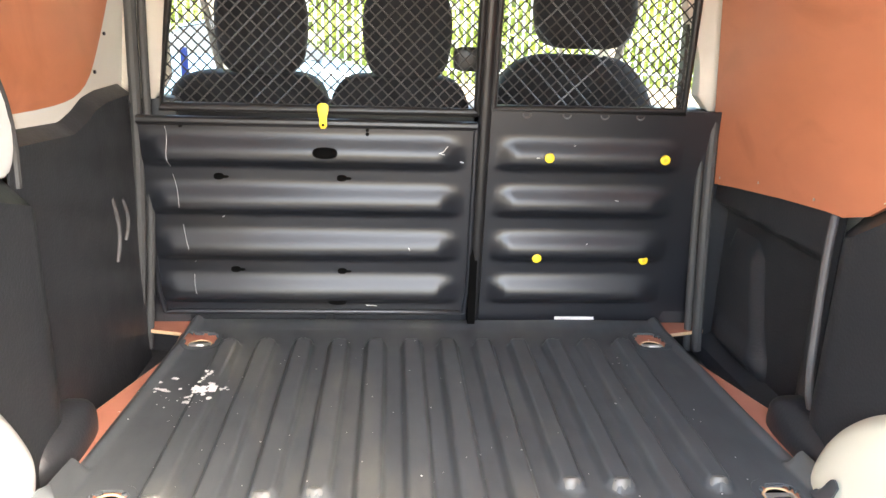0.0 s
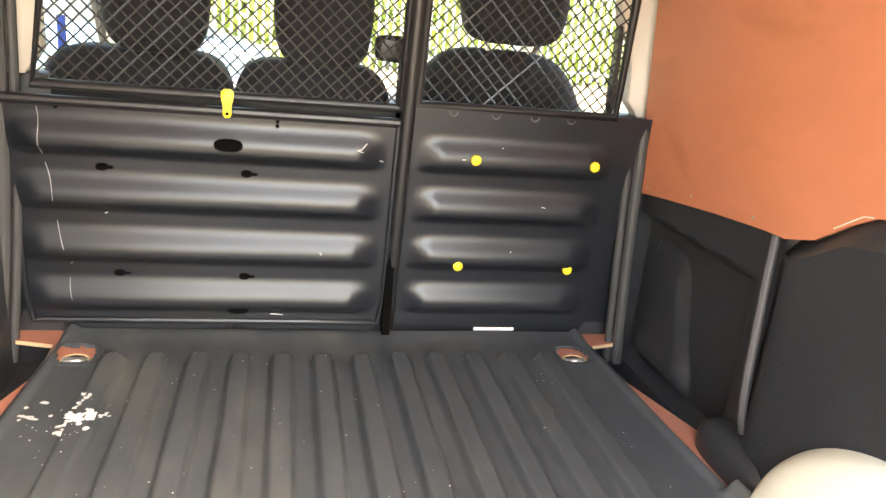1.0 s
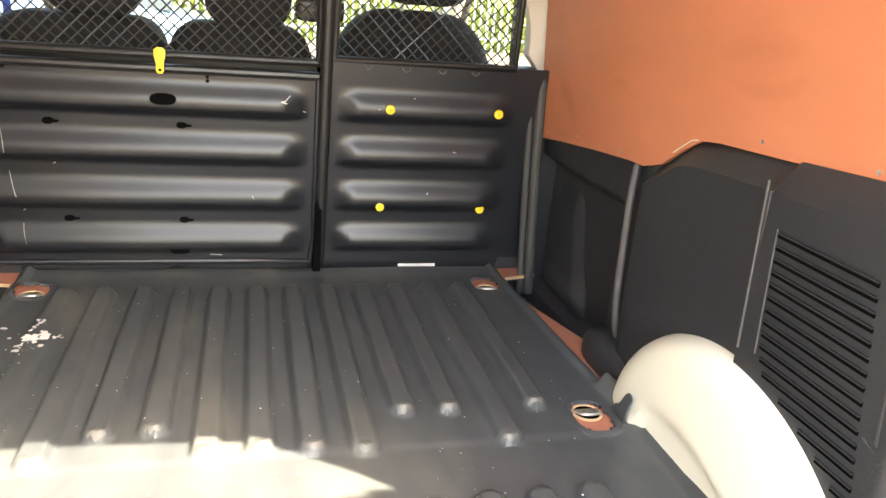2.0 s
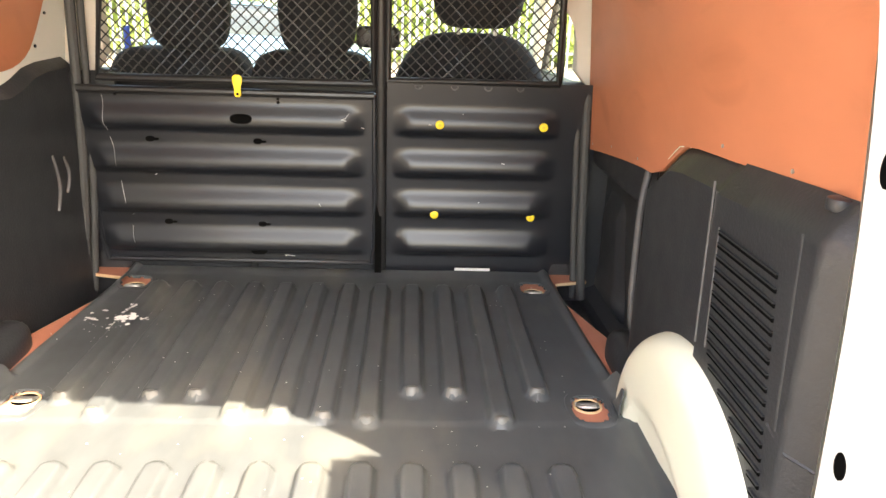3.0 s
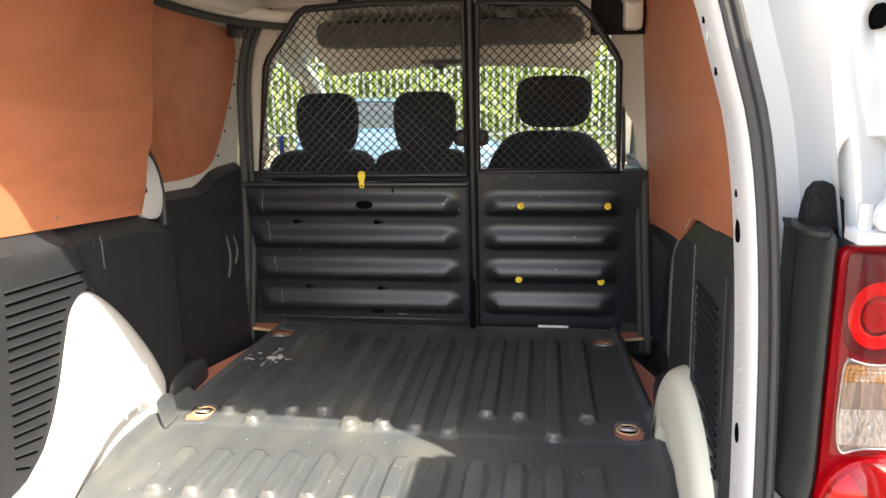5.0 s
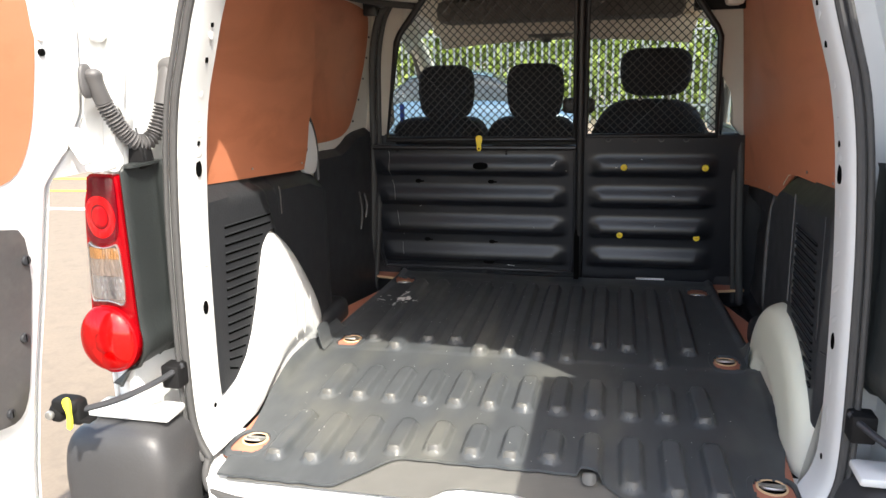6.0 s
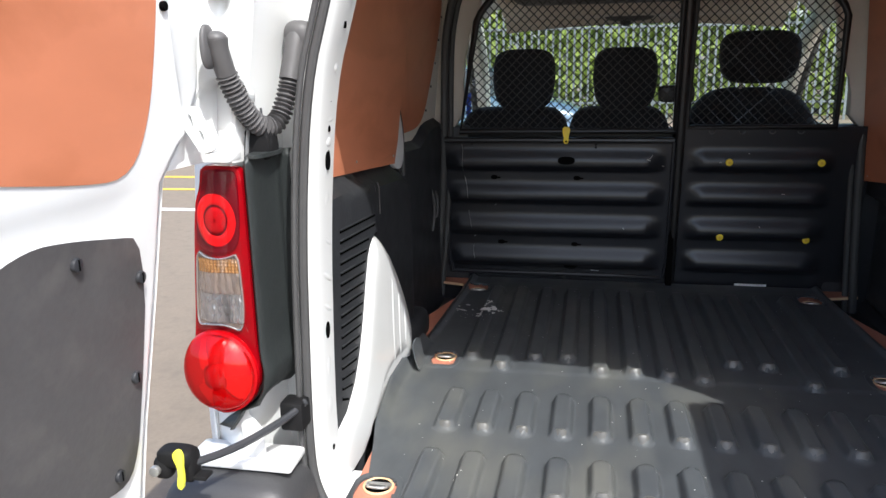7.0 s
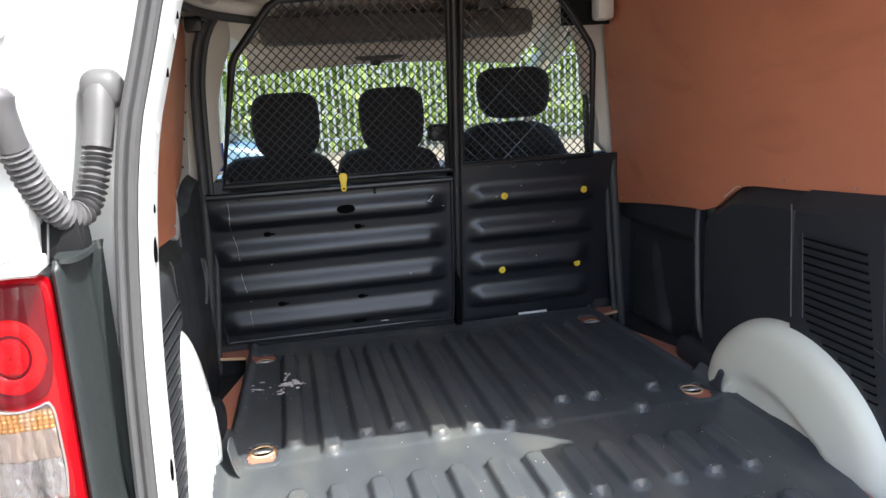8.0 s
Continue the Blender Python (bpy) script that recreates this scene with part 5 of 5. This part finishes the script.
    pane = part("outer_cover", bm, CLEAR_COVER, lamp, "clear glossy cover")
    pane.visible_shadow = False

    # plastic cheek that runs back from the lens to the door opening
    def sweep(z):
        lens = 0.803 - 0.074 * math.sqrt(max(0.0, 1 - ((z - 0.320) / 0.080) ** 2)) if z < 0.335 else 0.7315
        inner = along([(0.205, 0.056), (0.230, 0.036), (0.254, 0.020), (0.290, -0.002), (0.320, -0.006), (0.370, 0.0), (0.69, 0.0)], z)
        return min(lens, 0.7315 + 0.6 * max(0.0, inner) + 0.02 * (z < 0.25)), inner

    CHEEK_LINE = [(0.0, -0.036), (0.0, -0.043), (-0.004, -0.0455), (-0.0085, -0.041), (-0.011, -0.028), (-0.0125, -0.004), (-0.0135, 0.030), (-0.0155, 0.046), (-0.0175, 0.050), (-0.0165, 0.056), (-0.019, 0.068), (-0.030, 0.072)]

    def cheek(k, z):
        edge, inner = sweep(z)
        a, y = CHEEK_LINE[int(k)]
        if k == 11 or z < 0.21:
            y += 0.004
        return (mid_x + s * (edge + a + (inner if k > 3 else inner * 0.3)), y + 0.010 * (1 - soft(0.692 - z, 0.0, 0.010)), z)
    bm = bmesh.new()
    sheet(bm, range(12), [0.205, 0.215, 0.225] + steps(0.235, 0.676, 40) + [0.680, 0.684, 0.688, 0.692], cheek)
    part("cheek", bm, CHEEK, lamp, "dark green-grey plastic cheek", smooth=60)
    part("cheek_cap", slab(bmesh.new(), rounded_corner(0.700, 0.735, -0.040, 0.068), lambda u, v, w: (mid_x + s * u, v, 0.688 + w), 0.006), CHEEK, lamp)


for s in (-1, 1):
    tail_lamp(s)
    bm = bmesh.new()
    fold = rounded([(-0.014, 0.060), (0.008, 0.062), (0.016, 0.045), (0.034, 0.018), (0.066, -0.006), (0.040, -0.014), (-0.016, -0.012), (-0.020, 0.02)], 1, True)
    slab(bm, [(p.x, p.y) for p in fold], lambda u, v, w: (CX + s * (0.726 + 1.15 * u), 0.012 + w * (0.5 + 6 * max(0.0, 0.06 - v)) + 0.10 * max(0.0, u) * v / 0.06, 0.690 + v), 0.035, 0.006)
    slab(bm, [(p.x * 0.8, p.y * 0.8) for p in fold], lambda u, v, w: (CX + s * (0.716 + 0.6 * u), 0.006 + w, 0.690 + v), 0.02, 0.005)
    single("rubber_boot", bm, BOOT, "folded black rubber boot above the tail lamp", "rubber boot", "rubber boots")


# ---- open rear doors ----
def door_x(z):
    return 0.868 - 0.098 * z - 1.8 * max(0.0, z - 1.05) ** 2


def rear_door(s):
    leaf = thing("rear_door", (CX + s * 0.84, -0.40, -0.20), "white rear door held open, with plywood and a grey lower card", "rear door", "open rear doors")
    bm = bmesh.new()
    ys = steps(0.0, -0.14, 34) + steps(-0.155, -0.63, 22)
    zs = steps(-0.18, 0.66, 28) + steps(0.668, 0.83, 40) + steps(0.845, 1.25, 24)

    def front(z):
        return along([(-0.2, -0.235), (0.12, -0.225), (0.30, -0.205), (0.5, -0.170), (0.67, -0.145), (0.74, -0.075), (0.80, -0.036), (0.86, -0.032), (0.99, -0.032), (1.05, -0.06), (1.12, -0.11), (1.25, -0.195)], z) + ((0.03 if z < 0.7 else 0.0) if s > 0 else 0.0)


    def relief(y, z):
        d = 0.0
        d += 0.018 * (1 - soft(front(z) - y, 0.0, 0.028))
        d += 0.005 * soft(-y, 0.20, 0.28) * soft(z, 0.60, 0.64) * (1 - soft(z, 0.64, 0.69))
        d += 0.008 * soft(-y, 0.24, 0.30) * (1 - soft(z, 0.225, 0.30))
        d -= 0.006 * math.exp(-((y + 0.125 + 0.25 * (z - 0.8)) / 0.010) ** 2) * soft(z, 0.68, 0.76)
        return d
    sheet(bm, ys, zs, lambda y, z: (CX + s * (door_x(z) + relief(y + front(z), z)), y + front(z), z))
    part("inner_skin", bm, WHITE, leaf)
    # flange that turns inwards at the hinges: an arched pocket, and the seat of the buffer
    bm = bmesh.new()

    def flange(v, z):
        u = door_x(z) + 0.018 + (0.745 - 0.15 * (z - 0.681) - door_x(z) - 0.018) * v
        y = front(z) + 0.004 + (-0.013 - front(z)) * soft(v, 0.0, 0.35)
        arch_top = 0.808 - 0.030 * max(0.0, abs(v - 0.5) - 0.22) ** 2 / 0.08
        sunk = soft(v, 0.02, 0.10) * (1 - soft(v, 0.93, 0.99)) * (1 - soft(z, arch_top - 0.008, arch_top + 0.004))
        seat_ = math.exp(-((u - 0.762) / 0.016) ** 2) * soft(z, 0.875, 0.94) * (1 - soft(z, 0.955, 0.985))
        return (CX + s * u, y + 0.040 * sunk + 0.016 * seat_ + 0.003 * math.sin(v * 9 + z * 14) * soft(z, 0.82, 0.86), z)
    sheet(bm, steps(0, 1, 34), steps(0.680, 0.83, 34) + steps(0.84, 1.04, 24), flange)
    part("hinge_flange", bm, WHITE, leaf, smooth=60)
    bm = bmesh.new()
    sheet(bm, [0.012, 0.0, -0.3, -0.62, -0.64], zs, lambda y, z: (CX + s * (door_x(z) + (0.055 if -0.63 <= y <= 0.0 else 0.03)), y + front(z), z))
    part("outer_skin", bm, WHITE, leaf)
    for y in (0.004, -0.632):
        bm = bmesh.new()
        sheet(bm, (0, 1), zs, lambda u, z: (CX + s * (door_x(z) + 0.012 + 0.03 * u), y + front(z), z))
        part("door_edge", bm, WHITE, leaf)
    bm = bmesh.new()
    sheet(bm, (-0.195, -0.84), (0, 1), lambda y, u: (CX + s * (door_x(1.25) + 0.055 * u), y, 1.25))
    part("door_top", bm, WHITE, leaf)
    set_back = 0.03 if s > 0 else 0.0
    shape = rounded([(-0.158, 1.10), (-0.168, 0.98), (-0.175, 0.88), (-0.195, 0.765), (-0.240, 0.692), (-0.33, 0.690), (-0.70, 0.756), (-0.70, 1.10)], 2, True)
    part("plywood_lining", slab(bmesh.new(), [(p.x, p.y) for p in shape], lambda u, v, w: (CX + s * (door_x(v) - 0.002 + w), u - set_back, v), 0.010), PLY, leaf, "red-brown plywood panel", smooth=0)
    card = rounded([(-0.215, 0.600), (-0.30, 0.617), (-0.38, 0.632), (-0.45, 0.640), (-0.53, 0.618), (-0.62, 0.598), (-0.70, 0.570), (-0.70, 0.322), (-0.60, 0.303), (-0.475, 0.277), (-0.34, 0.248), (-0.265, 0.235), (-0.243, 0.33)], 2, True)
    low = part("lower_card", slab(bmesh.new(), [(p.x, p.y) for p in card], lambda u, v, w: (CX + s * (door_x(v) - 0.006 + w), u - set_back, v), 0.012, 0.003), PANEL, leaf, "dark grey plastic card", smooth=30)
    part("card_rim", tube(bmesh.new(), [(CX + s * (door_x(p.y) + 0.001), p.x - set_back, p.y) for p in card], 0.006, 6, True), WHITE, low)
    for y, z in ((-0.372, 0.601), (-0.238, 0.546), (-0.531, 0.589), (-0.658, 0.553), (-0.256, 0.400), (-0.303, 0.267), (-0.464, 0.296), (-0.615, 0.323)):
        y -= set_back
        bm = disc(bmesh.new(), (CX + s * (door_x(z) - 0.008), y, z), "x", 0.0095, 0.008, 14, 0.002)
        clip = part("clip", bm, TRIM, low, "black plastic clip")
        part("clip_slot", box(bmesh.new(), CX + s * (door_x(z) - 0.012) - 0.001, CX + s * (door_x(z) - 0.012) + 0.001, y - 0.001, y + 0.001, z - 0.007, z + 0.007), SLOT, clip)
    for y, z, mat in ((-0.161, 0.941, PLASTER), (-0.160, 0.916, SLOT)):
        part("ply_clip", disc(bmesh.new(), (CX + s * (door_x(z) - 0.006), y - set_back, z), "x", 0.007, 0.008, 10, 0.002), mat, leaf)
    part("ply_clip", disc(bmesh.new(), (CX + s * (door_x(0.742) - 0.004), -0.596, 0.742), "x", 0.010, 0.008, 10, 0.002), PLASTER, leaf)
    part("bolt_hole", disc(bmesh.new(), (CX + s * (door_x(0.688) - 0.001), -0.631, 0.688), "x", 0.006, 0.004, 10), SLOT, leaf)
    bm = bmesh.new()
    arm = [(0.044, 0.052), (0.0, 0.052), (-0.008, 0.022), (-0.032, 0.003), (-0.044, -0.012), (-0.044, -0.042), (0.0, -0.052), (0.016, -0.027), (0.044, 0.008)]
    holes = [[(0.030, 0.036), (0.018, 0.036), (0.012, 0.010), (0.018, 0.004)], [(0.000, 0.006), (-0.014, -0.010), (-0.014, -0.024), (-0.002, -0.020)]]
    for outline_ in [rounded(arm, 1, True)] + [rounded(q, 1, True) for q in holes]:
        vs = [bm.verts.new((CX + s * (0.776 + 0.60 * p[0]), -0.092, 0.738 + 0.70 * p[1])) for p in outline_]
        for a, b in zip(vs, vs[1:] + vs[:1]):
            bm.edges.new((a, b))
    bmesh.ops.triangle_fill(bm, edges=bm.edges[:], use_beauty=True)
    front_face = bmesh.ops.extrude_face_region(bm, geom=bm.faces[:])
    bmesh.ops.translate(bm, verts=[v for v in front_face["geom"] if isinstance(v, bmesh.types.BMVert)], vec=(0, 0.011, 0))
    bmesh.ops.recalc_face_normals(bm, faces=bm.faces[:])
    hinge = part("hinge", bm, WHITE, leaf, "white painted hinge arm with two slots")
    part("hinge_foot", box(bmesh.new(), CX + s * 0.752 - 0.020, CX + s * 0.752 + 0.020, -0.09, -0.045, 0.688, 0.704, 0.003), WHITE, hinge)
    part("hinge_pin", tube(bmesh.new(), [(CX + s * 0.748, -0.066, 0.685), (CX + s * 0.748, -0.066, 0.735)], 0.009, 10), WHITE, hinge)
    if s < 0:
        part("door_buffer", pillow(bmesh.new(), (CX + s * 0.760, -0.016, 0.953), (0.017, 0.016, 0.018), 2.3, 14), WHITE, leaf, "white rubber-faced door buffer")
    else:
        part("cable_hole", disc(bmesh.new(), (CX + s * 0.762, -0.0065, 0.957), "y", 0.0085, 0.020, 20, squash=1.8), SLOT, leaf)
    # check strap at the foot
    bm = bmesh.new()
    pillow(bm, (CX + s * 0.830, -0.165, 0.222), (0.030, 0.020, 0.016), 4, 10)
    pillow(bm, (CX + s * 0.812, -0.160, 0.206), (0.014, 0.018, 0.028), 4, 8)
    pillow(bm, (CX + s * 0.850, -0.170, 0.205), (0.016, 0.016, 0.020), 3, 8)
    box(bm, CX + s * 0.80 - 0.022, CX + s * 0.80 + 0.022, -0.175, -0.150, 0.186, 0.192, 0.001)
    catch = part("catch", bm, BOOT, leaf, "black door catch")
    part("catch_bolt", disc(bmesh.new(), (CX + s * 0.856, -0.190, 0.206), "y", 0.009, 0.010, 12, 0.002), STEEL, catch)
    part("check_rod", tube(bmesh.new(), rounded([(CX + s * 0.81, -0.165, 0.208), (CX + s * 0.76, -0.10, 0.205), (CX + s * 0.70, -0.02, 0.225), (CX + s * 0.68, 0.02, 0.24)], 2), 0.007, 8), TRIM, catch)
    bm = bmesh.new()
    tab = rounded([(-0.007, 0.016), (0.002, 0.020), (0.010, 0.012), (0.009, 0.0), (0.001, -0.012), (0.004, -0.030), (0.008, -0.048), (-0.003, -0.052), (-0.007, -0.030), (-0.006, -0.012), (-0.008, 0.0)], 1, True)
    slab(bm, [(p.x, p.y) for p in tab], lambda u, v, w: (CX + s * (0.812 + u), -0.192 + w, 0.228 + v), 0.006, 0.001)
    part("release_tab", bm, LIME, catch, "yellow release tab")


for s in (-1, 1):
    rear_door(s)

# wiring hose between the left door and the pillar
hose = thing("wiring_hose", (CX - 0.70, 0.0, 0.74), "grey ribbed rubber wiring hose drooping between door and pillar", "hose")
line = rounded([(-0.738, -0.054, 0.874), (-0.737, -0.050, 0.852), (-0.734, -0.034, 0.812), (-0.724, -0.012, 0.765), (-0.708, 0.012, 0.732), (-0.690, 0.042, 0.734), (-0.678, 0.064, 0.782), (-0.670, 0.082, 0.840), (-0.667, 0.092, 0.876), (-0.664, 0.105, 0.886)], 3)
line = dense(line, 0.0018)
n = len(line)
cut_a, cut_b = round(n * 0.17), round(n * 0.74)
part("sleeve", tube(bmesh.new(), line[:cut_a], lambda t: 0.0162 + 0.002 * (1 - soft(t, 0.0, 0.35)), 14), HOSE, hose)
part("ribbed_middle", tube(bmesh.new(), line[cut_a:cut_b], lambda t: 0.0152 + 0.0034 * math.sin(t * math.tau * 29), 14), HOSE, hose)
part("sleeve", tube(bmesh.new(), line[cut_b:], lambda t: 0.0185 + 0.004 * soft(t, 0.7, 1.0), 14), HOSE, hose)
part("sleeve_cap", pillow(bmesh.new(), (-0.738, -0.054, 0.874), (0.0170, 0.0170, 0.012), 2.0, 12), HOSE, hose)
part("grommet", pillow(bmesh.new(), (-0.750, -0.060, 0.862), (0.007, 0.020, 0.034), 2.5, 12), HOSE, hose)
part("grommet", pillow(bmesh.new(), (-0.664, 0.102, 0.880), (0.026, 0.024, 0.026), 2.5, 12), HOSE, hose)
part("cable_tie", tube(bmesh.new(), [(-0.700, 0.01, 0.735), (-0.704, 0.012, 0.765)], 0.002, 5), TRIM, hose)
